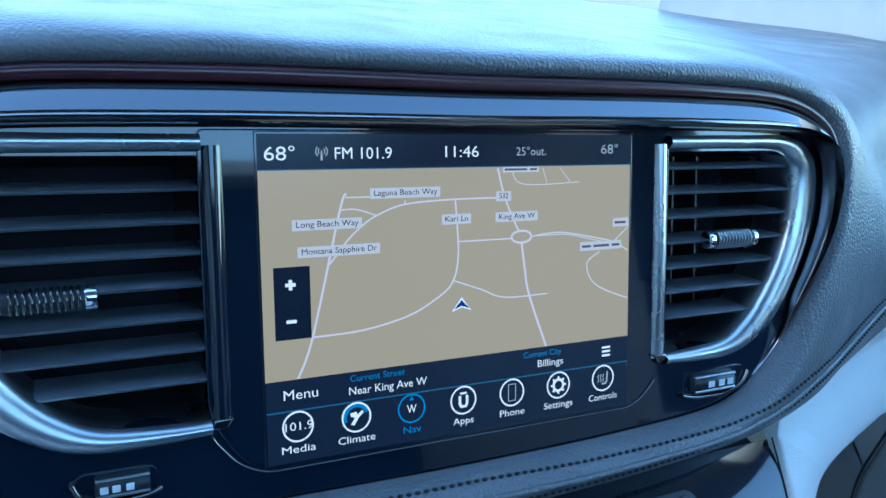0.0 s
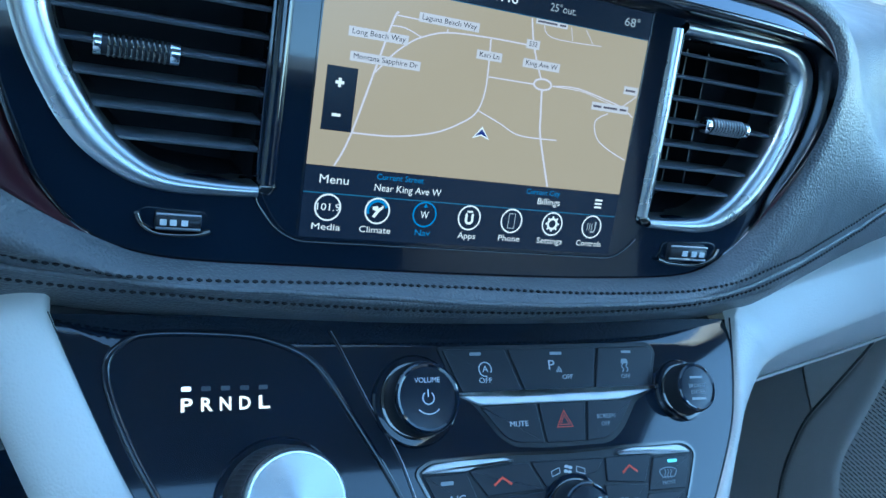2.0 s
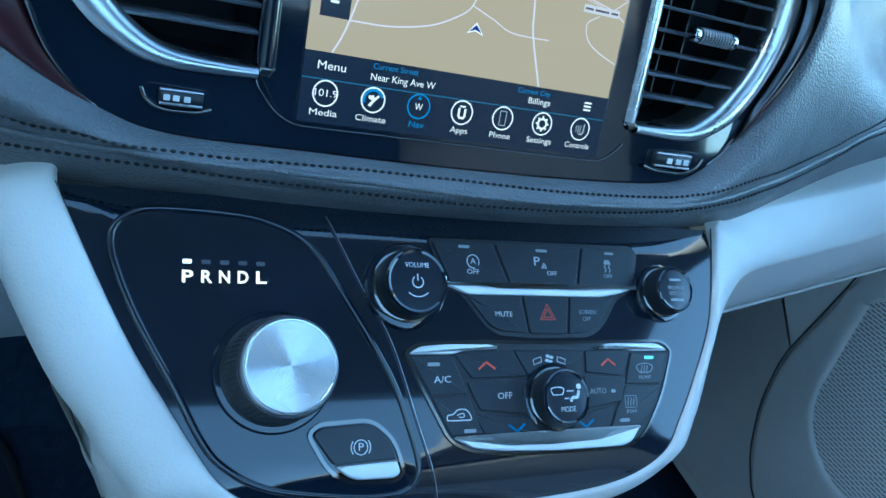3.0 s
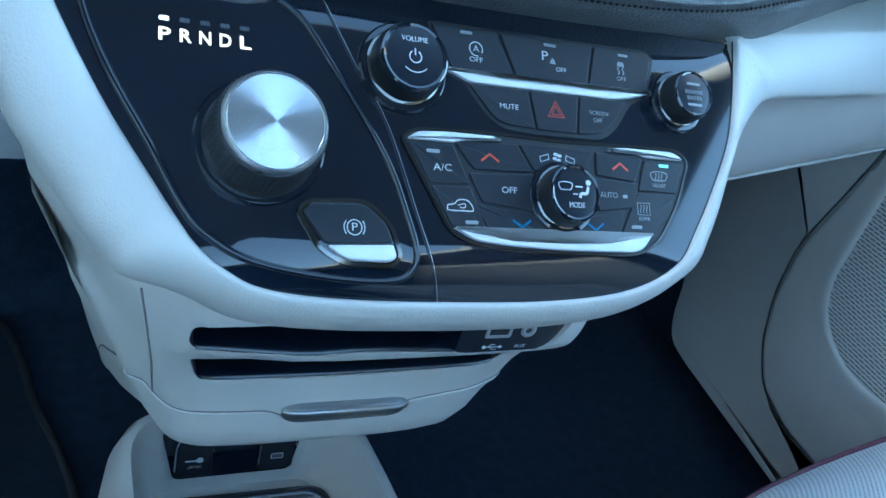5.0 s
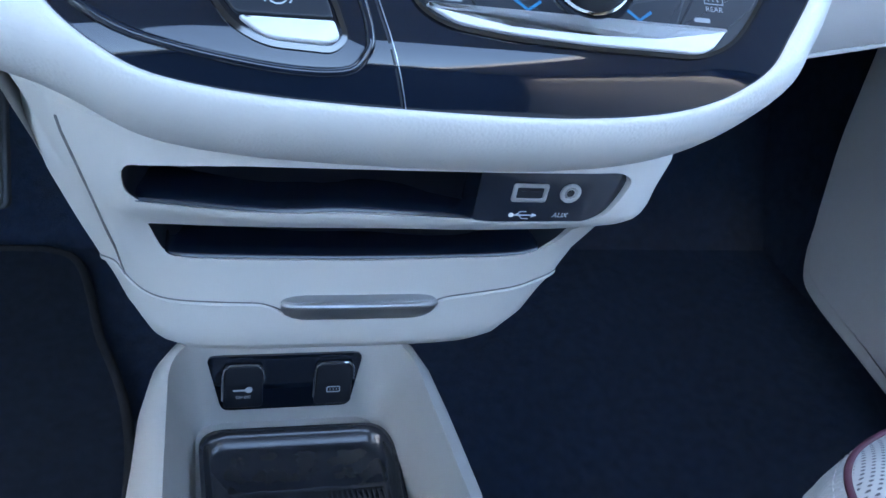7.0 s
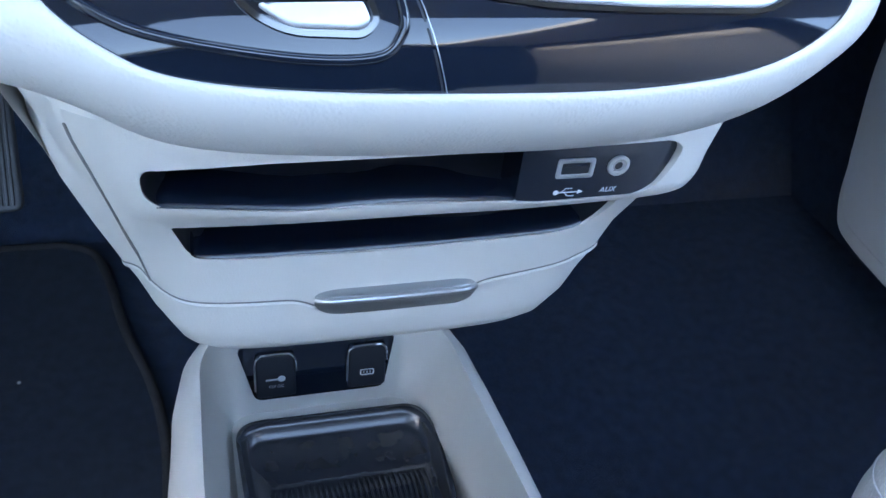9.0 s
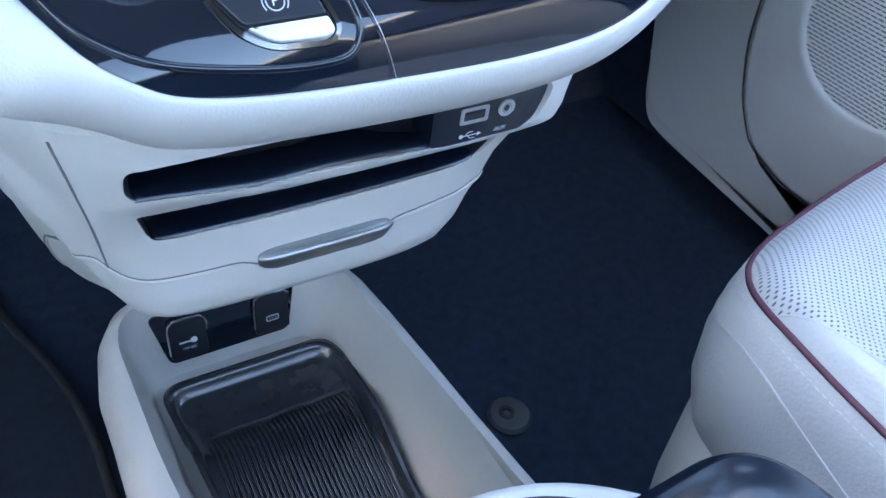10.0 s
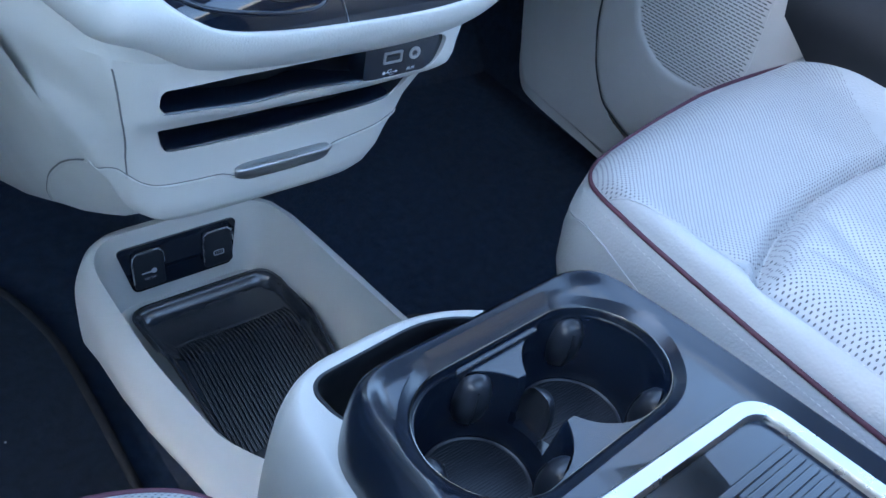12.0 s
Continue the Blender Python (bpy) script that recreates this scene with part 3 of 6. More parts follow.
plate("centre_bezel", rounded([(-108, 61.9), (108, 61.9), (108, -44), (98, -61), (88, -68.5), (-88, -68.5), (-98, -61), (-108, -44)], [3, 3, 8, 8, 10, 10, 8, 8], 5), S, -1.5, 0.0, PIANO, pod, "glossy black centre bezel", 0.5)
tube("bezel_edge", [S(u, v, .1) for u, v in rounded([(-108, -46), (-107, -52), (-98, -63.5), (-88, -68.8), (88, -68.8), (98, -62), (107, -50)], [.1, 4, 8, 10, 10, 8, .1], 5)[6:-6]], .0004, DARK_CHROME, pod, "bright hairline along the bezel", sides=6)
display = plate("display", rounded([(-87.8, 61.2), (85.6, 61.2), (85.6, -67.2), (-87.8, -67.2)], 1.0, 3), S, -1.0, 0.35, PIANO, pod, "flush glass touchscreen", 0.3)
SCR_DARK = glow("screen_navy", (0.010, 0.020, 0.048), 0.55)
SCR_BAR = glow("screen_bar", (0.012, 0.022, 0.050), 0.8)
SCR_TAN = glow("screen_tan", (0.55, 0.415, 0.275), 0.92)
SCR_ROAD = glow("screen_road", (0.98, 0.84, 0.88), 0.8)
SCR_LABEL = glow("screen_label", (0.86, 0.78, 0.80), 0.8)
SCR_INK = glow("screen_ink", (0.03, 0.02, 0.05), 0.5)
SCR_GREY = glow("screen_grey_ink", (0.20, 0.16, 0.20), 0.6)
SCR_WHITE = glow("screen_white", (1.0, 0.98, 0.98), 1.0)
SCR_DIM = glow("screen_dim", (0.55, 0.58, 0.62), 0.8)
SCR_BLUE = glow("screen_blue", (0.05, 0.28, 0.62), 0.85)
SCR_NAVY = glow("screen_arrow", (0.02, 0.05, 0.35), 0.6)
SCR_LINE = glow("screen_line", (0.06, 0.22, 0.40), 0.6)


def area(name, pts, mat, h, parent=display, label=""):
    """A flat lit field on the glass."""
    n = len(pts)
    return mesh(name, [S(*p, h) for p in pts] + [S(*p, h - 0.05) for p in pts], [tuple(range(n)), tuple(range(2 * n - 1, n - 1, -1))] + [(i, (i + 1) % n, n + (i + 1) % n, n + i) for i in range(n)], mat, parent, label, smooth=False)


XL, XR = -86.8, 84.6
area("status_bar", [(XL, 60.2), (XR, 60.2), (XR, 47), (XL, 47)], SCR_DARK, 0.42)
area("map_field", [(XL, 46.6), (XR, 46.6), (XR, -33.6), (XL, -33.6)], SCR_TAN, 0.42)
area("street_bar", [(XL, -33.9), (XR, -33.9), (XR, -45.6), (XL, -45.6)], SCR_BAR, 0.42)
area("icon_bar", [(XL, -46.2), (XR, -46.2), (XR, -66.4), (XL, -66.4)], SCR_BAR, 0.42)
area("rule", [(XL, 47), (XR, 47), (XR, 46.6), (XL, 46.6)], SCR_LINE, 0.45)
area("rule", [(XL, -45.6), (XR, -45.6), (XR, -46.2), (XL, -46.2)], SCR_LINE, 0.45)
for line, w in (([(-52.8, 37.3), (-55.7, 30.4), (-67.8, -17.8), (-74.1, -33.4)], 1.3), ([(-55.7, 31), (-48.8, 31), (-40.2, 28.2)], .8), ([(-53.3, 35.8), (-42.8, 35.7)], .8),
                ([(-67.8, -17.8), (-47.6, -17.2), (-28, -13.4), (-15.2, -7.5), (-7.3, -1.1), (-4.5, 9.5), (-4.9, 23.7), (-5.6, 33.1)], 1.1),
                ([(-60.4, 10), (-57.4, 13.4), (-52.6, 19.2), (-46.6, 24.5), (-40.2, 28.4), (-28.4, 32.3), (-6.9, 33.6), (17.3, 33.6)], 1.0), ([(-28.1, 34), (-28.4, 32.3)], .8),
                ([(-3.9, 15.9), (20.9, 15.9)], .9), ([(-6.5, -.4), (6, -5), (18, -9.5), (39.8, -9.6)], .9),
                ([(14.6, 46.1), (17.9, 34), (23.7, 21.2), (25.4, 19)], 1.2), ([(26.3, 14), (28, 2), (30, -9), (39, -33.4)], 1.5),
                ([(32, 16.3), (40, 17.2), (49.2, 17), (64.6, 14.1), (75.8, 11.4), (83.9, 7)], .9), ([(32, 16.3), (49.2, 16.2), (62, 13.6), (72, 11.4)], .6), ([(75.8, 11.7), (84, 18.2)], .8),
                ([(67.9, 7.4), (61, 2.7), (63.3, -5.3), (71, -10.5), (84, -15.4)], .9), ([(21.5, 45.8), (27.1, 39.1), (56.6, 39.4)], .6), ([(37.2, 45.8), (39.2, 39.3)], .5), ([(46, 45.8), (51.4, 39.5)], .5)):
    stroke("road", curve(line, 5) if len(line) > 2 else line, w * .72, S, SCR_ROAD, display, 0.47, thick=0.03)
stroke("roundabout", circle(26.3, 16.4, 5, 26, 2.6), 1.0, S, SCR_ROAD, display, 0.47, closed=True, thick=0.03)
for words, u, v, w in (("Laguna Beach Way", -27.7, 37, 27.5), ("Long Beach Way", -60.6, 25.8, 25), ("Montana Sapphire Dr", -56, 15.4, 30.5), ("King Ave W", 23.9, 25.3, 18), ("Kari Ln", -5.1, 25.4, 10.5), ("532", 17.4, 34.2, 4.4)):
    board = area("road_label", [(u - w / 2 - 1.5, v + 2.1), (u + w / 2 + 1.5, v + 2.1), (u + w / 2 + 1.5, v - 2.1), (u - w / 2 - 1.5, v - 2.1)], SCR_LABEL, 0.50)
    text("lettering", words, S, u, v + 0.1, 2.3, SCR_INK, board, 0.55, w, thick=0.02)
for u, v, w in ((68.5, 10.2, 21), (79.6, 20.4, 7)):
    e = min(u + w / 2 + 1, XR)
    board = area("road_label", [(u - w / 2 - 1, v + 2), (e, v + 2), (e, v - 2), (u - w / 2 - 1, v - 2)], SCR_LABEL, 0.50)
    for a, b in (((0, .24), (.30, .72), (.79, 1)) if w > 10 else ((0, .9),)):
        a, b = u - w / 2 + w * a, min(u - w / 2 + w * b, XR - .3)
        area("bar", [(a, v + 0.5), (b, v + 0.5), (b, v - 0.6), (a, v - 0.6)], SCR_GREY, 0.54, board)
board = area("road_label", [(17, 46.5), (35, 46.5), (35, 44.2), (17, 44.2)], SCR_LABEL, 0.50)
area("bar", [(18, 45.9), (29, 45.9), (29, 45), (18, 45)], SCR_GREY, 0.54, board)
area("bar", [(30.5, 45.9), (34, 45.9), (34, 45), (30.5, 45)], SCR_GREY, 0.54, board)
zoom = area("zoom_field", [(-82.3, 10.2), (-68.2, 10.2), (-68.2, -17.8), (-82.3, -17.8)], SCR_DARK, 0.50)
area("plus", [(-75.9 - 2, 4), (-75.9 + 2, 4), (-75.9 + 2, 2.6), (-75.9 - 2, 2.6)], SCR_WHITE, 0.56, zoom)
area("plus", [(-75.9 - .7, 5.3), (-75.9 + .7, 5.3), (-75.9 + .7, 1.3), (-75.9 - .7, 1.3)], SCR_WHITE, 0.57, zoom)
area("minus", [(-75.9 - 2, -10.2), (-75.9 + 2, -10.2), (-75.9 + 2, -11.5), (-75.9 - 2, -11.5)], SCR_WHITE, 0.56, zoom)
arrow = area("position_arrow", [(-3.1, -7.6), (1.6, -13.6), (-3.1, -12), (-7.8, -13.6)], SCR_WHITE, 0.52)
area("arrow_core", [(-3.1, -8.8), (0.4, -12.6), (-3.1, -11.3), (-6.6, -12.6)], SCR_NAVY, 0.56, arrow)
for words, u, v, size, w, m in (("68°", -78.3, 52.6, 5.2, 11.6, SCR_WHITE), ("FM 101.9", -45.4, 52.6, 4.5, 23.5, SCR_WHITE), ("11:46", -2.9, 52.9, 4.6, 15.5, SCR_WHITE), ("25°out.", 31.2, 52.9, 3.6, 15, SCR_DIM), ("68°", 72.8, 53.6, 4.2, 9.4, SCR_DIM),
                                ("Menu", -73.2, -39.7, 3.9, 13.6, SCR_WHITE), ("Current Street", -41.4, -36.4, 2.7, 23.5, SCR_BLUE), ("Near King Ave W", -36.8, -41.5, 3.3, 34, SCR_WHITE), ("Current City", 37.2, -36.6, 2.7, 20, SCR_BLUE), ("Billings", 41.4, -41.2, 3.2, 13.5, SCR_WHITE)):
    text("lettering", words, S, u, v, size, m, display, 0.5, w, thick=0.02)
for k in range(3):
    area("menu_bar", [(69.9, -37.3 - 1.9 * k), (74.5, -37.3 - 1.9 * k), (74.5, -38.3 - 1.9 * k), (69.9, -38.3 - 1.9 * k)], SCR_WHITE, 0.5)
area("mast", [(-62.5, 54), (-62.0, 54), (-61.8, 50.2), (-62.7, 50.2)], SCR_DIM, 0.5)
for r in (1.3, 2.3):
    stroke("wave", circle(-62.2, 53.6, r, 8, None, -50, 50), 0.4, S, SCR_DIM, display, 0.5, thick=0.02)
    stroke("wave", circle(-62.2, 53.6, r, 8, None, 130, 230), 0.4, S, SCR_DIM, display, 0.5, thick=0.02)
for words, u, w in (("Media", -74.7, 13.5), ("Climate", -50.8, 15.6), ("Nav", -26.7, 8), ("Apps", -2.6, 9.8), ("Phone", 21.4, 12.4), ("Settings", 45.8, 15.5), ("Controls", 70.6, 16)):
    m = SCR_BLUE if words == "Nav" else SCR_WHITE
    icon = stroke("icon_ring", circle(u, -52.3, 5.9, 36), 0.75, S, m, display, 0.5, closed=True, thick=0.03)
    text("lettering", words, S, u, -61.4, 3.0, m, display, 0.5, w, thick=0.02)
    if words == "Media":
        text("lettering", "101.9", S, u, -52.3, 3.3, SCR_WHITE, icon, 0.5, 11, thick=0.02)
    elif words == "Climate":
        stroke("arc", circle(u, -52.3, 4.8, 16, None, 20, 200), 1.4, S, SCR_BLUE, icon, 0.5, thick=0.03)
        area("figure", [(u - 2.6, -50.4), (u + .2, -50), (u + .4, -51.2), (u + 2.6, -49.6), (u + 3, -50.6), (u + 1, -52.6), (u - 1, -55.6), (u - 2.4, -55), (u - .6, -52.4), (u - 2.4, -51.8)], SCR_WHITE, 0.52, icon)
    elif words == "Nav":
        text("lettering", "W", S, u, -52.7, 3.6, SCR_WHITE, icon, 0.5, 4.2, thick=0.02)
        area("pointer", [(u - 1.1, -48.9), (u + 1.1, -48.9), (u, -46.9)], SCR_BLUE, 0.52, icon)
    elif words == "Apps":
        stroke("clasp", [(u - 1.7, -50.2), (u - 1.7, -54), (u - 1, -55), (u + 1, -55), (u + 1.7, -54), (u + 1.7, -50.2)], 1.3, S, SCR_WHITE, icon, 0.5, thick=0.03)
        area("clasp_top", [(u - 1.6, -48.8), (u + 1.6, -48.8), (u + 1.6, -49.7), (u - 1.6, -49.7)], SCR_WHITE, 0.52, icon)
    elif words == "Phone":
        stroke("handset", [(u - 1.8, -48.6), (u + 1.8, -48.6), (u + 1.8, -56), (u - 1.8, -56)], 0.55, S, SCR_DIM, icon, 0.5, closed=True, thick=0.03)
    elif words == "Settings":
        stroke("gear", circle(u, -52.3, 2.6, 24), 1.2, S, SCR_WHITE, icon, 0.5, closed=True, thick=0.03)
        for k in range(8):
            a = k * math.pi / 4
            d, e = np.array((math.cos(a), math.sin(a))), np.array((-math.sin(a), math.cos(a))) * 0.55
            area("tooth", [tuple(np.array((u, -52.3)) + d * 2.9 - e), tuple(np.array((u, -52.3)) + d * 4.1 - e * .8), tuple(np.array((u, -52.3)) + d * 4.1 + e * .8), tuple(np.array((u, -52.3)) + d * 2.9 + e)], SCR_WHITE, 0.52, icon)
    else:
        stroke("seat_mark", [(u - .6, -55), (u + 1.4, -55), (u + 2.2, -54), (u + 2.4, -49.4)], 0.9, S, SCR_DIM, icon, 0.5, thick=0.03)
        for k in range(3):
            stroke("heat_mark", [(u - 2.9 + k * 1.4, -54.2), (u - 2.4 + k * 1.4, -52.9), (u - 2.9 + k * 1.4, -51.6), (u - 2.4 + k * 1.4, -50.4)], 0.45, S, SCR_DIM, icon, 0.5, thick=0.03)


# ---- air vents ----
def vent_limits(v):
    """Where the opening ends, outwards, at a height on the pod."""
    q = [p for p in SOUT if p[0] > 140]
    near = sorted(q, key=lambda p: abs(p[1] - v))[:3]
    return max(p[0] for p in near)


def air_vent(s):
    t = thing("air_vent", "black louvred air vent in a satin chrome surround", "air vent", "dashboard air vents")
    side = (lambda u, v, h=0.0: S(s * u, v, h))
    # chrome surround: an open hook from the top inner end round to the bottom inner end
    o_c, i_c = curve([(107, 60), (150, 60.2), (184, 59.8), (200, 53), (206.5, 40), (204, 14), (195, -10), (181, -32), (163, -45.5), (146, -50.5), (125, -50.8), (107, -50)], 6), curve([(107, 53.5), (150, 53.4), (177, 52.6), (188, 47.5), (192, 37), (189.5, 14), (181.5, -6), (168.5, -25.5), (156, -36.5), (144, -42), (125, -44), (107, -44.5)], 6)
    rows = []
    for a, h in ((0, -4), (0, 1.4), (.12, 2.6), (.35, 3.4), (.6, 3.2), (.85, 1.6), (1, -1.5), (1.02, -9), (1.06, -24)):
        rows.append([side(*(np.array(p) + (np.array(q) - np.array(p)) * a), h) for p, q in zip(o_c, i_c)])
    loft("surround", rows, SATIN, t, "satin chrome hook-shaped surround", angle=50)
    # rounded pillar between vent and display
    rows = []
    for v in np.linspace(56, -46.5, 12):
        k = 1 - 0.25 * abs(v - 5) / 52
        rows.append([side(103.2 + 3.6 * math.cos(a) * (1.15 if a > math.pi / 2 else 1), v, -1.0 + 4.2 * math.sin(a) * k) for a in np.linspace(0, math.pi, 9)])
    loft("pillar_trim", rows, FRAME if s > 0 else PIANO, t, "bright chrome upright" if s > 0 else "glossy black upright", cap=True, angle=50)
    foot = [(99, -44.5), (106.5, -44.5), (107.5, -48), (102, -49)]
    plate("pillar_foot", foot, side, -2, 2.4, DARK_CHROME, t, bevel=0.8)
    # duct behind
    duct = [[side(*p, h) for p in inset(SOUT, d)] for h, d in ((-8, -0.3), (-34, 1), (-48, 4))]
    loft("duct", duct + [[side(150, 5, -50)] * len(SOUT)], DUCT, t, close_row=True)
    for v in ((45, 33, 21, 8.5, -3.7, -16, -28.7) if s > 0 else (41, 29, 17.5, 5.8, -6.4, -18.4, -30.2)):
        a, b = 107.3, vent_limits(v) - 1.2
        rows = []
        for u in np.linspace(a, b, 5):
            rows.append([side(u, v - 1.3, -5.0), side(u, v - .9, -4.0), side(u, v - .1, -3.6), side(u, v + .6, -4.3), side(u, v + 2.6, -23), side(u, v + 1.0, -23.4)])
        loft("louvre", rows, LOUVRE, t, close_row=True, cap=True, angle=50)
    for u in ((112, 122, 134, 150) if s > 0 else ()):   # upright vanes behind
        loft("vane", [[side(u - .6, v, -26), side(u + .6, v, -26), side(u + .6, v, -44), side(u - .6, v, -44)] for v in (50, -30)], BLACK, t, close_row=True, cap=True)
    # slider tab, pushed outwards on the driver's side
    du, dv = (8.4, -4.4) if s < 0 else (-3.6, 0)
    tside = (lambda u, v, h=0.0: side(u + du, v + dv, h))
    tab = loft("slider_tab", [[tside(u, 9.2 + 4.3 * r * math.cos(a), 1.2 + 3.8 * r * math.sin(a)) for a in np.linspace(0, 2 * math.pi, 13)[:-1]] for u, r in ((134.5, .55), (135.2, .85), (137, 1), (163, .95), (165.4, .8), (166.2, .5))], BLACK, t, "black slider tab with bright ends", close_row=True, cap=True, angle=50)
    for u0, u1 in ((134.3, 138.5), (163, 166.4)):
        loft("end_cap", [[tside(u, 9.2 + 4.5 * r * math.cos(a), 1.2 + 4.0 * r * math.sin(a)) for a in np.linspace(0, 2 * math.pi, 13)[:-1]] for u, r in ((u0, .6), (u0 + .6, .95), (u1 - .5, 1.0), (u1, .95))], CHROME, tab, "bright metal end cap", close_row=True, cap=True)
    for k in range(11):
        u = 140.4 + k * 2.05
        tube("rib", [tside(u, 9.2 + 4.3 * math.cos(a), 1.3 + 4.1 * math.sin(a)) for a in np.linspace(.2, math.pi - .2, 7)], 0.00062, SATIN if s > 0 else DARK_CHROME, tab, sides=6)
    # thumb wheel under the vent
    ks = .68 if s < 0 else 1
    wside = (lambda u, v, h=0.0: side(140 + (u - 140) * ks, -62.6 + (v + 62.6) * (.4 + .6 * ks), h))
    bowl = plate("wheel_recess", rounded([(119, -69.5), (121, -57.5), (158, -56.5), (161, -60), (156, -68.5)], 3, 4), wside, -2, 0.2, PIANO, t, "recess of the thumb wheel", 0.2)
    lip = tube("recess_lip", [wside(u, v, 1.0) for u, v in curve([(118.5, -67.5), (128, -69.6), (148, -69.8), (158, -66), (162, -60)], 5)], 0.0014, DARK_CHROME, t, "bright recess lip", flat=0.8)
    wheel = loft("thumb_wheel", [[wside(u, -62.6 + 5.0 * math.cos(a) * r, -0.6 + 5.2 * math.sin(a) * r) for a in np.linspace(0, math.pi, 11)] for u, r in ((124.4, .8), (125.2, 1), (150.4, 1), (151.4, .8))], BLACK, t, "ribbed thumb wheel", cap=True, angle=60)
    for v in (-59.2, -66.4):
        tube("wheel_edge", [wside(u, v, 3.4) for u in np.linspace(124.8, 151, 6)], 0.0007, SATIN, wheel, sides=6)
    for u in (134.5, 141.2, 147):
        plate("wheel_mark", rounded([(u - 2, -64.6), (u + 2, -64.6), (u + 2, -61.4), (u - 2, -61.4)], .4, 2), wside, 4.0, 4.75, PRINT, wheel, bevel=0.2)
    return t


air_vent(1)
air_vent(-1)

# ---- centre stack: piano-black control panel ----
PANEL = curve([(-186, 66), (-168, 25), (-153, -6), (-137, -33), (-126, -51), (-117.5, -63), (-106, -72), (-90, -79), (-59, -83), (-9, -85), (57, -85), (103, -80), (131, -67.5), (146, -49), (162, -24), (178, 6), (186, 36), (191, 68)], 6)
stack = thing("control_panel", "piano-black centre stack panel with audio switches and knobs", "control panel")

def fan(outline, place, high, low, mat, name, parent, label="", steps=8):
    """A slab over a curling plane: the outline shrinks to its middle in rings, so that it follows the plane."""
    cu, cv = np.mean([p[0] for p in outline]), np.mean([p[1] for p in outline])
    rings = [[place(u, v, low) for u, v in outline]]
    for k in range(steps):
        s = 1 - k / steps
        rings.append([place(cu + (u - cu) * s, cv + (v - cv) * s, high) for u, v in outline])
    rings.append([place(cu, cv, high)] * len(outline))
    return loft(name, rings, mat, parent, label, close_row=True, angle=50)


fan(PANEL, FB, 0, -12, PIANO, "panel_face", stack, "piano-black face")
# shifter island: a field set off by a raised bead, and the seam beside it
ISLAND = curve([(-163, 43), (-158, 52), (-147, 57), (-116, 57), (-95, 54), (-74, 43), (-57, 18), (-35, -20), (-26, -46), (-22, -62), (-23, -70), (-31, -75.5), (-58, -75), (-95, -68.5), (-114, -58), (-124, -46), (-136, -22), (-151, 6), (-160, 28)], 5, closed=True)
fan(ISLAND, FB, 0.9, -1, PIANO, "island", stack, "raised glossy shifter island")
tube("island_bead", [FB(u, v, .7) for u, v in ISLAND], .0017, PIANO, stack, "thin glossy bead", closed=True, sides=10)
stroke("seam", curve([(-66, 59), (-49, 24), (-34, -4), (-20.5, -48), (-9, -85)], 6), 0.7, FB, BLACK, stack, 0.12, label="dark seam")
stroke("seam_edge", curve([(-64.8, 59), (-47.8, 24), (-32.8, -4), (-19.3, -48), (-7.8, -85)], 6), 0.35, FB, SATIN, stack, 0.2, label="bright seam edge")
for k, ch in enumerate("PRNDL"):
    u = -131 + 8.25 * k
    text("gear_letter", ch, F, u, 25.8 + .1 * k, 5.6, LIT_WHITE, stack, 1.15, 4.9, label="lit gear letter", bold=0.18)
    plate("gear_lamp", rounded([(u - 2, 32), (u + 2, 32), (u + 2, 34), (u - 2, 34)], .5, 2), F, 0.8, 1.15, LIT_BLUE_WHITE if k == 0 else UNLIT, stack, "lit gear lamp" if k == 0 else "unlit gear lamp", 0.1)


def button(outline, name, parent, label="", high=1.6, r=1.2, mat=None, dome=0.0):
    return plate(name, rounded(outline, r, 4), F, -0.5, high, mat or BUTTON, parent, label, 0.5, dome)


# upper switch bank
bank = plate("switch_bank", rounded([(-11, 51), (123, 53), (128, 48), (121, 26), (109, 20), (98, 5), (88, -1.6), (48, -1.8), (28, -.4), (20, 5), (7, 21.5), (-1, 26)], [3, 3, 3, 2, 3, 6, 6, 3, 4, 4, 3, 2], 4), F, -0.5, 0.4, BLACK, stack, "black switch bank", 0.3)
b = button([(-8.6, 49.3), (27.2, 49.3), (35.6, 27.6), (1, 27.6)], "switch", bank, "engine stop-start switch")
text("lettering", "OFF", F, 14.6, 33.2, 2.6, PRINT, b, 1.75, 7.4)
text("lettering", "A", F, 14.9, 38.9, 3.2, PRINT, b, 1.75, 3.4)
stroke("ring_mark", circle(14.9, 38.9, 3.6, 22, None, -30, 285), 0.55, F, PRINT, b, 1.75)
plate("lamp", rounded([(6.5, 46), (13, 46), (13.4, 47.6), (6.9, 47.6)], .3, 2), F, 1.4, 1.75, PRINT_DIM, b, bevel=.1)
b = button([(29.4, 49.4), (85.2, 50.0), (80.2, 27.0), (37.8, 27.0)], "switch", bank, "parking sensor switch")
text("lettering", "P", F, 55, 40.4, 5, PRINT, b, 1.75, 3.8)
text("lettering", "OFF", F, 64.6, 34, 2.4, PRINT, b, 1.75, 6.6)
for k in range(3):
    stroke("sonar_mark", circle(57.4, 36.6, 1.2 + k * 1.2, 7, None, 0, 60), 0.5, F, PRINT, b, 1.75)
plate("lamp", rounded([(55, 46), (62.5, 46), (62.5, 47.6), (55, 47.6)], .3, 2), F, 1.4, 1.75, PRINT_DIM, b, bevel=.1)
b = button([(87.2, 50.0), (122, 50.4), (125, 47), (118.8, 28), (82, 27.2)], "switch", bank, "traction control switch")
text("lettering", "OFF", F, 103.4, 33.6, 2.3, PRINT_DIM, b, 1.75, 6.4)
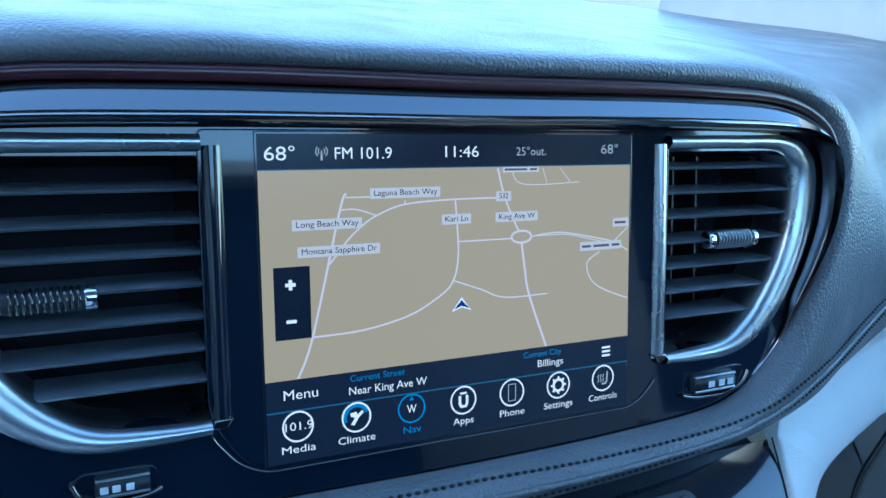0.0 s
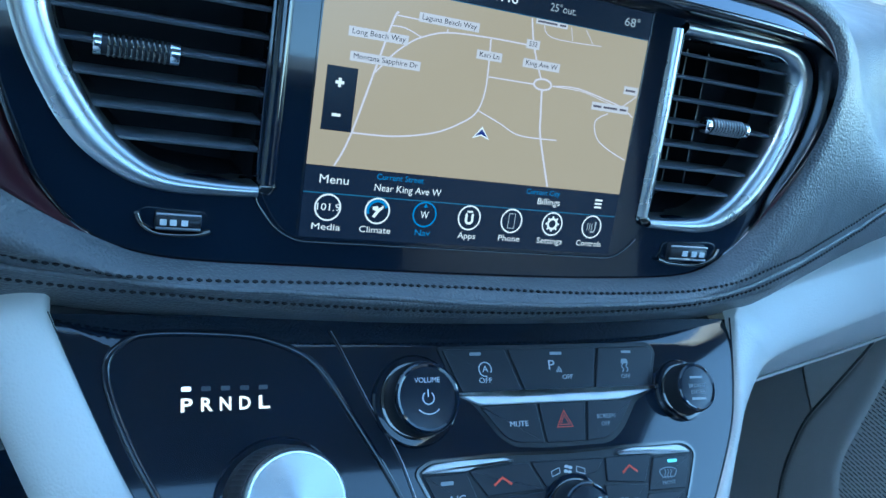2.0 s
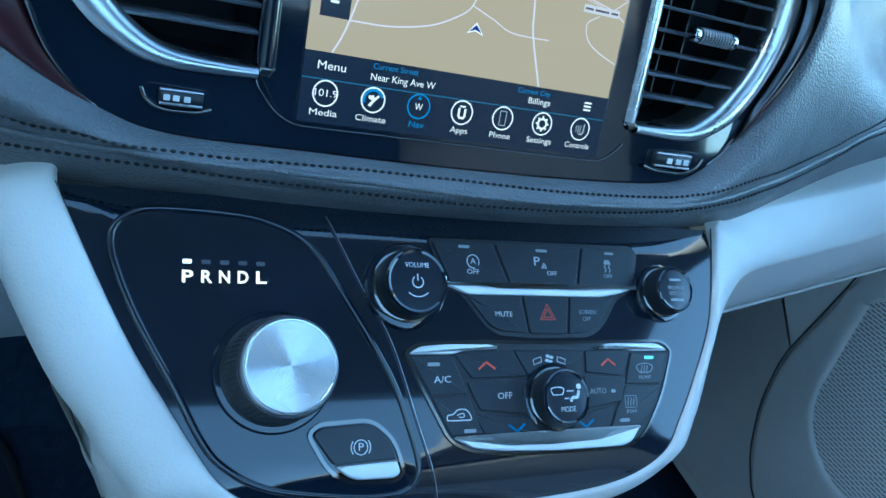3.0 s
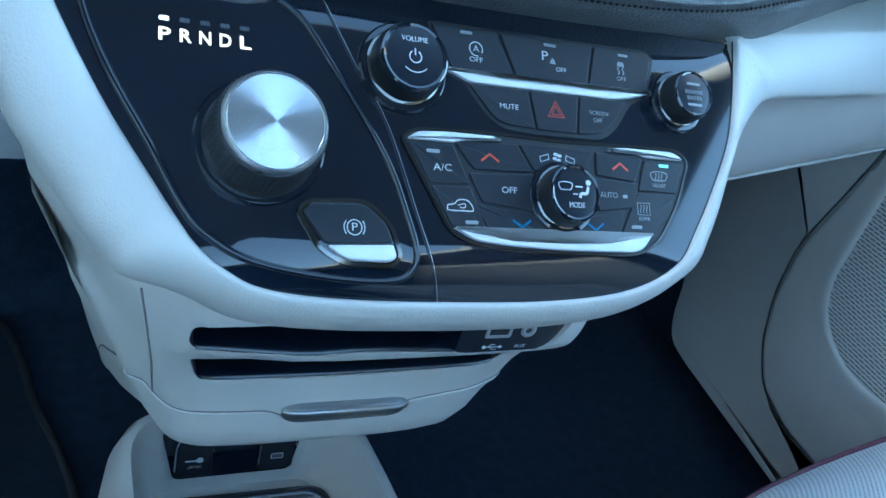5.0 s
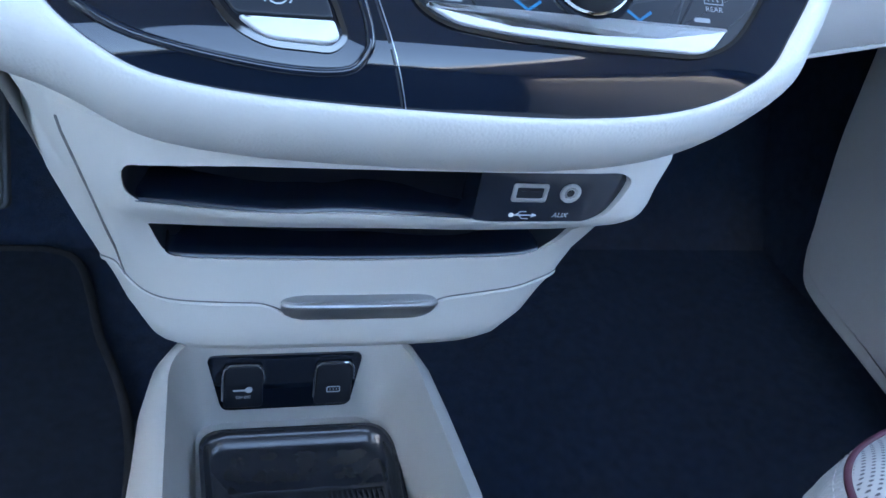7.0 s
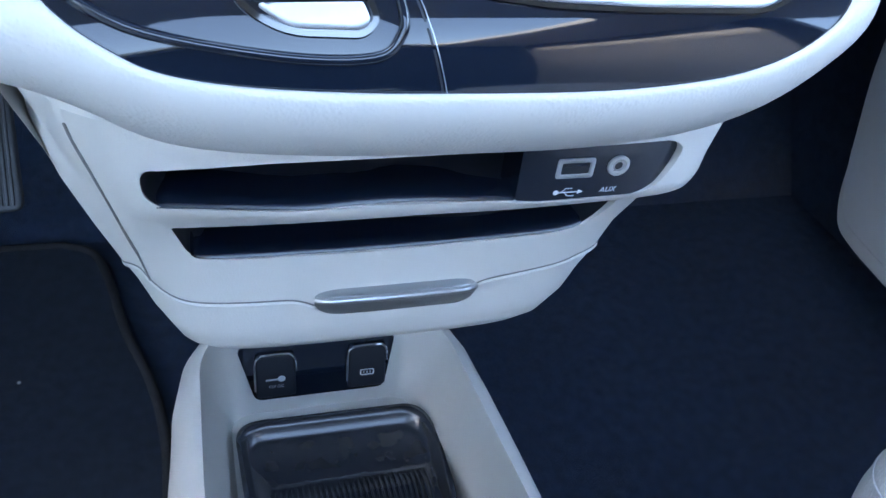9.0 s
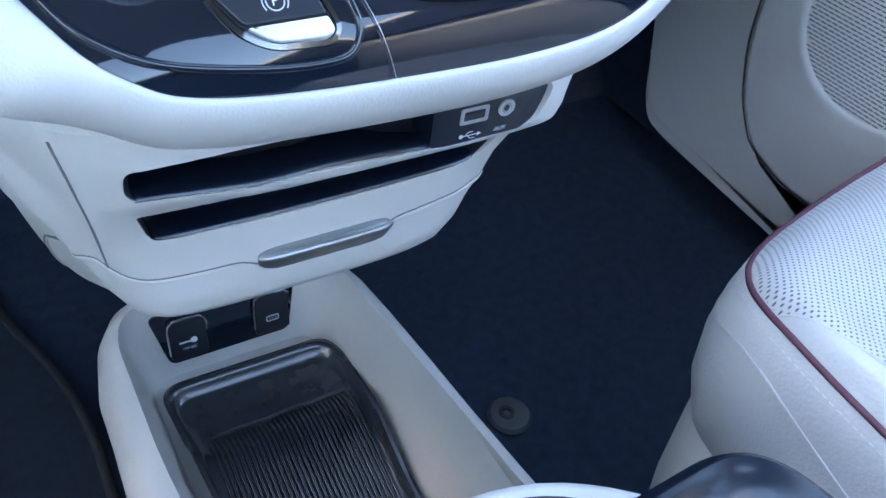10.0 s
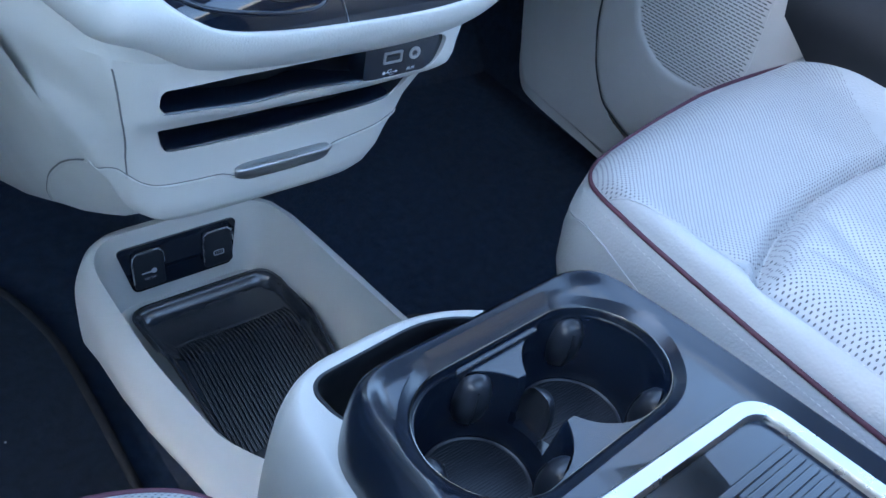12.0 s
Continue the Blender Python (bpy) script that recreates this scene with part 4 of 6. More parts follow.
stroke("skid_mark", curve([(101.5, 36), (102.6, 37.6), (101.5, 39.2), (102.6, 40.6)], 3), .6, F, PRINT_DIM, b, 1.75)
stroke("skid_mark", curve([(104.5, 36), (105.6, 37.6), (104.5, 39.2), (105.6, 40.6)], 3), .6, F, PRINT_DIM, b, 1.75)
plate("car_mark", rounded([(101, 40.8), (106.4, 40.8), (105.4, 43.4), (102, 43.4)], .5, 2), F, 1.4, 1.75, PRINT_DIM, b, bevel=.1)
plate("lamp", rounded([(102.5, 46.6), (109, 46.6), (109, 48), (102.5, 48)], .3, 2), F, 1.4, 1.75, PRINT_DIM, b, bevel=.1)
plate("bright_strip", rounded([(-3, 26.6), (22, 27.0), (27.6, 25.2), (86.2, 25.5), (90.3, 27), (123, 27.4), (109.8, 23.6), (97.4, 21.3), (10.3, 21.0)], [.5, 3, 3, 3, 3, .5, 2, 2, 3], 3), F, 0, 2.6, SILVER, bank, "bright silver strip", 0.9)
b = button([(10.4, 20.3), (43.0, 20.7), (46.0, 0.8), (29.6, 1.8), (23, 4.8)], "switch", bank, "mute switch", r=[1, 1, 1, 4, 4])
text("lettering", "MUTE", F, 31.6, 10.8, 2.7, PRINT, b, 1.75, 10.6)
b = button([(44.8, 20.7), (74.0, 20.9), (71.0, .3), (47.8, .6)], "switch", bank, "hazard warning switch")
for r, w in ((5.6, .7), (3.2, .6)):
    stroke("triangle", [(59.4 + r * math.cos(radians(a)), 11 + r * math.sin(radians(a))) for a in (90, 210, 330)], w, F, PRINT_RED, b, 1.75, closed=True)
b = button([(75.8, 20.9), (105.4, 21.1), (95.2, 8), (87, 1.6), (72.8, .4)], "switch", bank, "screen-off switch", r=[1, 1, 4, 4, 1])
text("lettering", "SCREEN", F, 86.4, 12.6, 2.2, PRINT_DIM, b, 1.75, 12)
text("lettering", "OFF", F, 85.4, 8.6, 2.2, PRINT_DIM, b, 1.75, 5.6)


def rotary(name, u, v, r, high, label, tag):
    t = thing(name, label, "knob")
    turned("collar", [(r * 1.32, -0.5), (r * 1.34, 1.0), (r * 1.28, 2.2), (r * 1.12, 2.6)], F, u, v, PIANO, t, "glossy black collar")
    turned("bright_ring", [(r * 1.12, 2.2), (r * 1.13, 3.2), (r * 1.05, 3.8)], F, u, v, DARK_CHROME, t, "dark chrome ring")
    turned("grip", [(r * 1.06, 2), (r * 1.05, high * .5, 1), (r * 1.03, high - 1.8, 1), (r * 1.0, high - .6)], F, u, v, BLACK, t, "fine-ribbed grip", n=96, knurl=r * 0.012)
    turned("rim", [(r * 1.0, high - .9), (r * .985, high + .2), (r * .93, high + .7), (r * .86, high + .3), (r * .85, high - .5)], F, u, v, PIANO, t, "thin rim")
    turned("cap", [(r * .865, high - .6), (r * .86, high + .05), (r * .5, high + .35), (r * .02, high + .45)], F, u, v, SATIN_BLACK, t, "smooth cap")
    return t


k = rotary("volume_knob", -24.5, 24.4, 16.6, 15.5, "ribbed black volume knob with a power mark", "volume")
text("lettering", "VOLUME", F, -24.5, 32.3, 2.5, PRINT, k, 16.1, 13)
stroke("power_mark", circle(-24.5, 24, 2.9, 18, None, -235, 55), .55, F, PRINT, k, 16.1)
stroke("power_mark", [(-24.5, 24.6), (-24.5, 28)], .6, F, PRINT, k, 16.1)
stroke("arc_mark", circle(-24.5, 24, 7.4, 14, None, 225, 315), .5, F, PRINT, k, 16.1)
k = rotary("tuning_knob", 141.5, 25, 13.2, 14.5, "ribbed black tuning knob with dim lettering", "tune")
for w, v in ((9, 30.4), (10, 18.6)):
    plate("bar", [(141.5 - w / 2, v - .7), (141.5 + w / 2, v - .7), (141.5 + w / 2, v + .7), (141.5 - w / 2, v + .7)], F, 14.8, 15.05, PRINT_DIM, k, bevel=.05)
for body, v in (("BROWSE", 25.6), ("ENTER", 22.2)):
    text("lettering", body, F, 141.5, v, 2.3, PRINT_DIM, k, 15.05, 12.5 if body == "BROWSE" else 10.5)

# ---- climate controls ----
clim = thing("climate_control", "black climate panel with silver strips, push buttons and mode dial", "control panel")
CL = rounded([(-27, -9), (-20, -4.6), (20, -3.4), (60, -4.6), (92, -3.9), (138, -3.4), (145.5, -9), (134.5, -35), (119, -56), (104, -62.8), (59, -62.4), (27, -61.2), (6, -58.4), (-4.5, -53)], [3, 4, 6, 6, 6, 6, 6, 10, 8, 8, 8, 8, 6, 6], 4)
stroke("edge_bead", CL, 1.5, F, DARK_CHROME, clim, 1.1, closed=True, label="thin bright edge", thick=1)
base = plate("base_plate", CL, F, -1, 0.5, BLACK, clim, "black base plate", 0.3)
for pts, rr in (([(-24.6, -9.8), (-19, -6), (-4, -5), (22, -5.2), (26, -7), (5, -8.4), (0, -10.2)], [2, 3, 3, 3, .5, 3, 3]), ([(90, -7.2), (98, -5), (134, -5), (141.5, -9.5), (114.5, -9.4), (109, -7.2)], [.5, 3, 4, 3, 3, 3]),
                ([(-2.6, -51.4), (19.5, -51.6), (26, -56.2), (58, -57), (88, -56.2), (94, -52.4), (115.5, -51), (108, -59.6), (102, -61.4), (59.5, -61.2), (27, -59.6), (8.6, -57.4)], [.5, 3, 3, 8, 3, 3, .5, 3, 4, 8, 8, 3])):
    plate("bright_strip", rounded(pts, rr, 3), F, 0, 2.4, SILVER, clim, "bright silver strip", 0.8)
CELLS = {
    "ac": [(-23.4, -10.8), (-.4, -11.2), (7.0, -30), (-13.6, -30.4)], "recirculation": [(-13.0, -31.6), (7.4, -31.2), (14.2, -50.6), (-3.2, -50.6)],
    "warmer": [(1.2, -10.4), (5.2, -9.2), (34.8, -8.2), (42.6, -22.0), (10.2, -22.6)], "off": [(7.0, -24.4), (43.4, -22.8), (44, -42), (14, -38.6)],
    "cooler": [(9.4, -39.8), (40, -43), (52, -50), (56, -56), (26.4, -55.6), (20.2, -50.8), (15.6, -50.6)], "fan": [(36.2, -8.0), (81.2, -8.8), (76, -15.8), (44, -21)],
    "passenger_warmer": [(82.4, -8.8), (108.6, -8.4), (112.6, -10.4), (106.4, -23.2), (82, -21)], "auto": [(80, -22.6), (109.2, -24.2), (104, -37.4), (82, -40)],
    "passenger_cooler": [(78, -43), (98.6, -39), (93.8, -51.6), (87.6, -55.6), (57.4, -56), (58, -52)], "front_defrost": [(114.4, -10.6), (140.4, -10.8), (133.8, -28.2), (108.4, -27.8)],
    "rear_defrost": [(107.6, -29.2), (133.4, -29.4), (128, -41), (115.8, -50.2), (95.2, -51.4)]}
NAMES = {"ac": "air conditioning button", "off": "climate off button", "auto": "automatic climate button", "fan": "fan symbol field"}
cell = {n: button(p, "button", clim, NAMES.get(n, n.replace("_", " ") + " button"), 1.5, 1.0) for n, p in CELLS.items()}
text("lettering", "A/C", F, -6.8, -22.8, 3.4, PRINT, cell["ac"], 1.65, 9.6)
text("lettering", "OFF", F, 28.7, -32, 3.2, PRINT, cell["off"], 1.65, 8.6)
text("lettering", "AUTO", F, 88.6, -31.4, 3.0, PRINT_DIM, cell["auto"], 1.65, 11)
text("lettering", "FRONT", F, 122.6, -24.6, 2.0, PRINT_DIM, cell["front_defrost"], 1.65, 9)
text("lettering", "REAR", F, 110.6, -43.2, 2.0, PRINT_DIM, cell["rear_defrost"], 1.65, 7.4)
for n, u, v, m, up in (("warmer", 19, -16, PRINT_RED, 1), ("passenger_warmer", 97.3, -15.4, PRINT_RED, 1), ("cooler", 34.6, -48.6, PRINT_BLUE, -1), ("passenger_cooler", 78.5, -48.6, PRINT_BLUE, -1)):
    stroke("chevron", [(u - 5, v - 2 * up), (u, v + 1.6 * up), (u + 5, v - 2 * up)], 1.2, F, m, cell[n], 1.65)
for n, u, v, m in (("ac", -11.4, -15, PRINT_DIM), ("recirculation", 7, -48.6, PRINT_DIM), ("front_defrost", 127, -13.3, LIT_CYAN), ("auto", 99, -31.6, PRINT_DIM), ("rear_defrost", 105, -47.8, PRINT_DIM)):
    w = 3.4 if n != "auto" else 1.5
    plate("lamp", rounded([(u - w, v - .9), (u + w, v - .9), (u + w, v + .9), (u - w, v + .9)], .4, 2), F, 1.3, 1.65, m, cell[n], bevel=.1)
# symbols: car, fan with seats, heated screens
stroke("car_mark", curve([(-5.4, -43), (-5.2, -40.6), (-2, -40), (.6, -38), (5, -38), (7.4, -40.4), (8, -43), (5, -43.2)], 4) + [(-2, -43.2)], .6, F, PRINT, cell["recirculation"], 1.65, closed=True)
stroke("air_mark", curve([(0, -40.6), (3.6, -39.8), (3.8, -41.6), (1, -41.6)], 3), .5, F, PRINT, cell["recirculation"], 1.65)
for a in range(4):
    c = (58 + 1.7 * math.cos(a * math.pi / 2 + .5), -13.2 + 1.7 * math.sin(a * math.pi / 2 + .5))
    plate("blade", circle(*c, 1.35, 8, .9), F, 1.3, 1.65, PRINT, cell["fan"], bevel=.1)
for d in (-1, 1):
    stroke("flap_mark", [(58 + d * 5, -14.6), (58 + d * 10, -16.2), (58 + d * 10.4, -13.6), (58 + d * 5.4, -12)], .5, F, PRINT, cell["fan"], 1.65, closed=True)
stroke("screen_mark", curve([(118.8, -21.6), (117.2, -18), (123, -16.6), (128.8, -18), (127, -21.6)], 4), .5, F, PRINT_DIM, cell["front_defrost"], 1.65, closed=True)
stroke("screen_mark", [(106.6, -41), (106.6, -34.6), (114.6, -34.6), (114.6, -41)], .5, F, PRINT_DIM, cell["rear_defrost"], 1.65, closed=True)
for d in (-2, 0, 2):
    stroke("heat_mark", curve([(122.8 + d, -22.6), (122.3 + d, -20.6), (123.3 + d, -19), (122.8 + d, -17.6)], 3), .4, F, PRINT_DIM, cell["front_defrost"], 1.65)
    stroke("heat_mark", curve([(110.6 + d, -40), (110.1 + d, -38.6), (111.1 + d, -37), (110.6 + d, -35.6)], 3), .4, F, PRINT_DIM, cell["rear_defrost"], 1.65)
k = rotary("mode_dial", 59.4, -34.2, 14.6, 13, "black climate dial with a glossy rim and airflow symbol", "mode")
text("lettering", "MODE", F, 59.4, -40.6, 2.7, PRINT, k, 13.6, 9)
stroke("screen_mark", curve([(50.6, -33), (49.4, -30), (53.4, -29), (57.4, -30), (56.2, -33)], 4), .5, F, PRINT, k, 13.6, closed=True)
plate("head_mark", circle(67, -29, 1.5, 12), F, 13.3, 13.6, PRINT, k, bevel=.05)
stroke("sitter_mark", curve([(66.8, -31), (65.6, -34.4), (62.6, -34.6), (61.4, -36.8)], 4), 1.6, F, PRINT, k, 13.6)
stroke("airflow_mark", [(59, -31.2), (63.4, -31.2)], .7, F, PRINT, k, 13.6)
stroke("airflow_mark", [(57.4, -35), (60.4, -35)], .7, F, PRINT, k, 13.6)

# ---- rotary gear selector and parking brake ----
shifter = thing("gear_selector", "turned aluminium rotary gear selector on a ribbed black skirt", "gear selector")
turned("base_ring", [(28, -.5), (28.2, 1.2), (27.2, 2.4), (25, 2.6)], F, -92, -17, PIANO, shifter, "glossy base ring")
turned("skirt", [(24.8, 1.8), (24.6, 4), (23.8, 6), (23.6, 8, 1), (22.5, 24, 1), (22.0, 25.4), (21.8, 26.4)], F, -92, -17, KNURL, shifter, "ribbed black skirt", n=120, knurl=.45)
turned("cap_side", [(21.2, 25.6), (21.4, 26.6), (21.5, 28), (21.1, 29.6), (20.3, 30.3)], F, -92, -17, SATIN, shifter, "satin metal edge", n=72)
grooves = [(20.4, 30.1), (20.0, 30.5), (19.4, 30.45)] + [(19.2 - .24 * k, 30.3 + (.026 if k % 2 else -.026)) for k in range(79)] + [(.05, 30.3)]
turned("cap", grooves, F, -92, -17, TURNED, shifter, "turned aluminium face with fine grooves", n=96, angle=6)
brake = thing("parking_brake_switch", "black electric parking brake switch with a silver lower edge", "switch")
PB = [(-77, -46), (-72, -41.6), (-45.4, -40.6), (-34.4, -50.6), (-29.8, -65.8), (-34, -69.8), (-56.4, -69), (-67.6, -63)]
stroke("surround_bead", rounded(PB, [4, 4, 6, 6, 5, 5, 8, 6], 4), 1.9, FB, DARK_CHROME, brake, 2.1, closed=True, label="dark chrome surround", thick=1.6)
b = plate("rocker", rounded([(-75, -46), (-71, -43), (-46, -42), (-36.2, -51.2), (-34, -59.6), (-65, -60.4)], [3, 3, 5, 5, 1, 2], 4), FB, 0, 2.6, BUTTON, brake, "black rocker", 0.7)
plate("bright_edge", rounded([(-64.6, -61), (-33.8, -60.4), (-31.8, -66), (-35, -68.2), (-56, -67.6)], [2, 1, 3, 3, 5], 4), FB, 0, 2.8, SILVER, brake, "silver lower edge", 0.9)
text("lettering", "P", FB, -51.9, -53, 3.6, PRINT, b, 2.75, 2.6)
stroke("ring_mark", circle(-51.9, -53, 3.4, 24), .5, FB, PRINT, b, 2.75, closed=True)
for a in (0, 180):
    stroke("ring_mark", circle(-51.9, -53, 4.8, 8, None, a - 38, a + 38), .5, FB, PRINT, b, 2.75)

# ---- light grey surround of the stack, running into the right-hand beam ----
trim = thing("stack_surround", "light grey soft-touch surround of the centre stack", "trim")
SIDE_L = [(-1, -3, 0), (.6, 1.8, 0), (4, 3.6, 0), (11, 4, 0), (20, 1, 0), (28, -6, 1), (33, -17, 3), (36, -32, 9), (38, -55, 24), (39, -95, 60)]
LIP = [(-1, -3, 0), (.6, 1.6, 0), (3.4, 1.6, 0), (7.5, -3, 0), (10.5, -11, 0), (11.8, -22, 0), (11, -34, 0), (8.5, -46, 0), (4, -58, 0), (-4, -68, 0)]
SIDE_R = [(-1, -3, 0), (.6, 1.6, 0), (3.4, 3.2, 0), (8, 2.6, 0), (13, -2, 1), (17, -9, 3), (19, -19, 8), (20, -34, 18), (21, -60, 40), (22, -95, 74)]
rows = []
m = len(PANEL)
for i, p in enumerate(PANEL):
    a, c = np.array(PANEL[max(i - 1, 0)]), np.array(PANEL[min(i + 1, m - 1)])
    t = (c - a) / np.linalg.norm(c - a)
    n = np.array((t[1], -t[0]))
    k = n[1] * -1                         # 1 along the bottom, near 0 up the sides
    w = min(max((k - 0.45) / 0.5, 0), 1)
    w = w * w * (3 - 2 * w)
    sec = SIDE_L if p[0] < 0 else SIDE_R
    curl = -(0.0165 * (p[1] + 60) ** 2) if p[1] < -60 else 0
    tuck = -16 * w * (1 - w) if p[0] < 0 else 0     # the roll draws in towards the flank at the corner
    sec = [(d0 * (1 - w) + d1 * w + tuck * max(0, q - 3) / 4, h0 * (1 - w) + h1 * w, e0 * (1 - w)) for q, ((d0, h0, e0), (d1, h1, _)) in enumerate(zip(sec, LIP))]
    rows.append([F(*(np.array(p) + n * d + np.array((0, e))), curl + h) for d, h, e in sec])
# the right arm widens in a soft fillet and bends round into the beam that runs to the passenger door
ARM_V = [-60, -40, -14, 6, 18, 30, 44, 56, 68]
ARM_Q = [(.158, .172, .538), (.171, .188, .560), (.183, .205, .584), (.190, .215, .598), (.196, .221, .603), (.204, .228, .607), (.213, .235, .6115), (.223, .242, .6145), (.234, .248, .6155)]


def arm_tail(q):
    return [np.array(q) + np.array(o) for o in ((0, 0, 0), (.0015, .004, -.0045), (.002, .013, -.010), (.002, .04, -.018), (.002, .09, -.03))]


full = []
for r, p in zip(rows, PANEL):
    w = min(max((p[1] + 52) / 36, 0), 1) if p[0] > 0 else 0
    if w:
        q = np.array([np.interp(p[1], ARM_V, [k[c] for k in ARM_Q]) for c in range(3)])
        a = np.array(r[2])
        far = np.linalg.norm(q - a)
        up = np.array((0, -R2, R2))
        goal = [np.array(k) for k in r[:3]] + [a + (q - a) * .4 + up * far * .10, a + (q - a) * .78 + up * far * .085] + arm_tail(q)
        r = [tuple(np.array(k) * (1 - w) + g * w) for k, g in zip(r, goal)]
    full.append(r)
BEAM = [(.214, .268, .6415, .249, .255, .6155), (.245, .279, .6425, .278, .267, .613), (.300, .297, .644, .330, .286, .610), (.360, .316, .646, .390, .307, .608), (.43, .337, .649, .46, .331, .606), (.60, .385, .665, .62, .378, .622), (.77, .42, .69, .78, .413, .645)]
for x0, y0, z0, x1, y1, z1 in curve(BEAM, 4):
    a, q = np.array((x0, y0, z0)), np.array((x1, y1, z1))
    up = np.array((0, -R2, R2))
    full.append([tuple(k) for k in [a + (0, .05, .012), a + (0, .008, .004), a, a + (q - a) * .4 + up * .0042, a + (q - a) * .78 + up * .0038] + arm_tail(q)])
full = [[tuple(np.array(p) + (0, .004 * q, .004 * q) + np.array((0, .03, -.002)) * (q > 1)) for p in full[0]] for q in (1.5, 1)] + full     # the left end runs on under the leather
loft("surround_roll", [curve(r, 3) for r in full], GREY_SOFT, trim, "light grey padded roll", angle=80)
tube("panel_gap", [F(*(np.array(p) * 1.001), (-(0.0165 * (p[1] + 60) ** 2) if p[1] < -60 else 0) - .2) for p in PANEL], .0007, BLACK, trim, "narrow dark gap round the glossy panel", sides=6)

glove = thing("glove_box", "grey moulded glove box panel below the dashboard", "glove box")
gl = []
for x in (0.24, 0.27, 0.33, 0.45, 0.60, 0.76):
    dx = max(0, 0.33 - x)
    gl.append([(x, y + dx * .3 + (x - .3) * .16, z + (x - .3) * .13) for y, z in ((0.375, 0.62), (0.350, 0.60), (0.347, 0.57), (0.350, 0.535), (0.357, 0.50), (0.370, 0.474), (0.395, 0.460), (0.48, 0.452), (0.62, 0.446))])
loft("glove_face", [curve(r, 3) for r in gl], DOOR_GREY, glove, angle=80)
tube("lid_edge", [tuple(np.array(r[5]) + (0, -.002, -.001)) for r in gl], .0018, DOOR_GREY, glove, "rounded lower edge of the lid", sides=8)
under = thing("dash_underside", "dark underside of the dashboard above the footwells", "trim")
loft("under_panel", [[(-0.78, 0.42, 0.50), (-0.78, 1.0, 0.48)], [(-0.25, 0.36, 0.47), (-0.25, 1.0, 0.46)], [(0.0, 0.45, 0.43), (0.0, 1.0, 0.44)], [(0.25, 0.52, 0.46), (0.25, 1.0, 0.46)], [(0.78, 0.62, 0.47), (0.78, 1.0, 0.47)]], BLACK, under)
# filler strip, dark in place of the shade under the leather edge
loft("gap_closing", [[(x, .2485, .6335), (x, .262, .6365), (x, .30, .640), (x, .34, .640)] for x in (-.185, -.1, 0, .1, .185)], BLACK, under, "dark return between leather and panel")
loft("knee_panel", [[(x, 0.34, 0.60), (x, 0.33, 0.54), (x, 0.36, 0.48), (x, 0.42, 0.47)] for x in (-0.24, -0.4, -0.78)], BLACK, under)

# ---- lower stack: light grey tapering box with two slots and a flip-down lid ----
lower_box = thing("lower_console", "light grey lower console with two storage slots and a silver pull", "console")
LEVELS = [(.585, .30, .155), (.55, .262, .150), (.515, .224, .150), (.492, .200, .146), (.478, .199, .146), (.462, .1995, .143), (.452, .2003, .1405), (.446, .2025, .139), (.440, .209, .137), (.434, .2195, .135), (.42, .2335, .131), (.395, .243, .123), (.372, .2475, .119), (.356, .2502, .115), (.340, .2512, .113), (.324, .2545, .107), (.313, .262, .099), (.306, .276, .087), (.303, .298, .072)]


def level(z):
    zs = [q[0] for q in LEVELS][::-1]
    return float(np.interp(z, zs, [q[1] for q in LEVELS][::-1])), float(np.interp(z, zs, [q[2] for q in LEVELS][::-1]))


FOOT_Y = [.30, .32, .34, .36, .39, .42, .46, .55, .70, .80]      # lower edge of the flanks, running ahead and down to the floor
FOOT_X = [.080, .090, .098, .105, .116, .125, .130, .132, .131, .131]
FOOT_Z = [.301, .281, .267, .257, .243, .232, .210, .155, .070, .010]


def flank(y, z):
    """Half width of the console's flank at a place ahead and a height."""
    y = max(y, .30)
    xb, zb = float(np.interp(y, FOOT_Y, FOOT_X)), float(np.interp(y, FOOT_Y, FOOT_Z))
    if z >= .49:
        return .185 + .2 * (z - .49)
    return xb + (.185 - xb) * max(0, (z - zb) / (.49 - zb)) ** .65


def recess(x, z):
    """How much further ahead the front lies towards the driver's side: the shelf fades out and the corner runs straight down."""
    shelf = float(np.interp(z, [.42, .434, .440, .446, .452, .462, .478], [0, .0026, .0069, .0099, .0092, .0045, 0])) * min(1, max(0, (-x - .045) / .05))
    corner = float(np.interp(z, [.34, .372, .395, .42, .434, .440, .446, .452, .462, .478, .492], [0, -.001, -.005, -.0045, .004, .012, .0165, .0162, .0135, .0085, .004]))
    k = min(1, max(0, (-x - .106) / .018))
    return shelf * (1 - k) + corner * k


def plan(z, yf, w):
    """Outline of the box at one height: flat front, rounded corners, flanks flaring forwards."""
    hw, yh = flank(.30, z), max(.30, yf + .03)
    mid = ((w * 1.02 + hw) / 2 + .003, (yf + .022 + yh) / 2 - .004)
    right = curve([(0, yf), (w * .5, yf + .0005), (w * .84, yf + .0035), (w * .96, yf + .011), (w * 1.02, yf + .022), mid, (hw, yh), (flank(yh + .05, z) - .002, yh + .05), (flank(yh + .05, z) - .02, yh + .2)], 4)
    slim = float(np.interp(z, [.37, .40, .42, .44, .46, .52], [0, .003, .006, .009, .011, .012]))     # the driver's side is drawn in
    left = [(-x + slim * min(1, max(0, (x - .105) / .03)) * min(1, max(0, (.315 - y) / .05)), y + recess(-x, z)) for x, y in right[::-1]]
    wide = float(np.interp(z, [.325, .35, .37, .41, .43, .445, .46], [0, .008, .010, .012, .010, .004, 0]))     # fuller on the passenger side
    right = [(x + wide * min(1, max(0, (x - .07) / .045)), y) for x, y in right]
    return [(x, y, z) for x, y in left[:-1] + right]


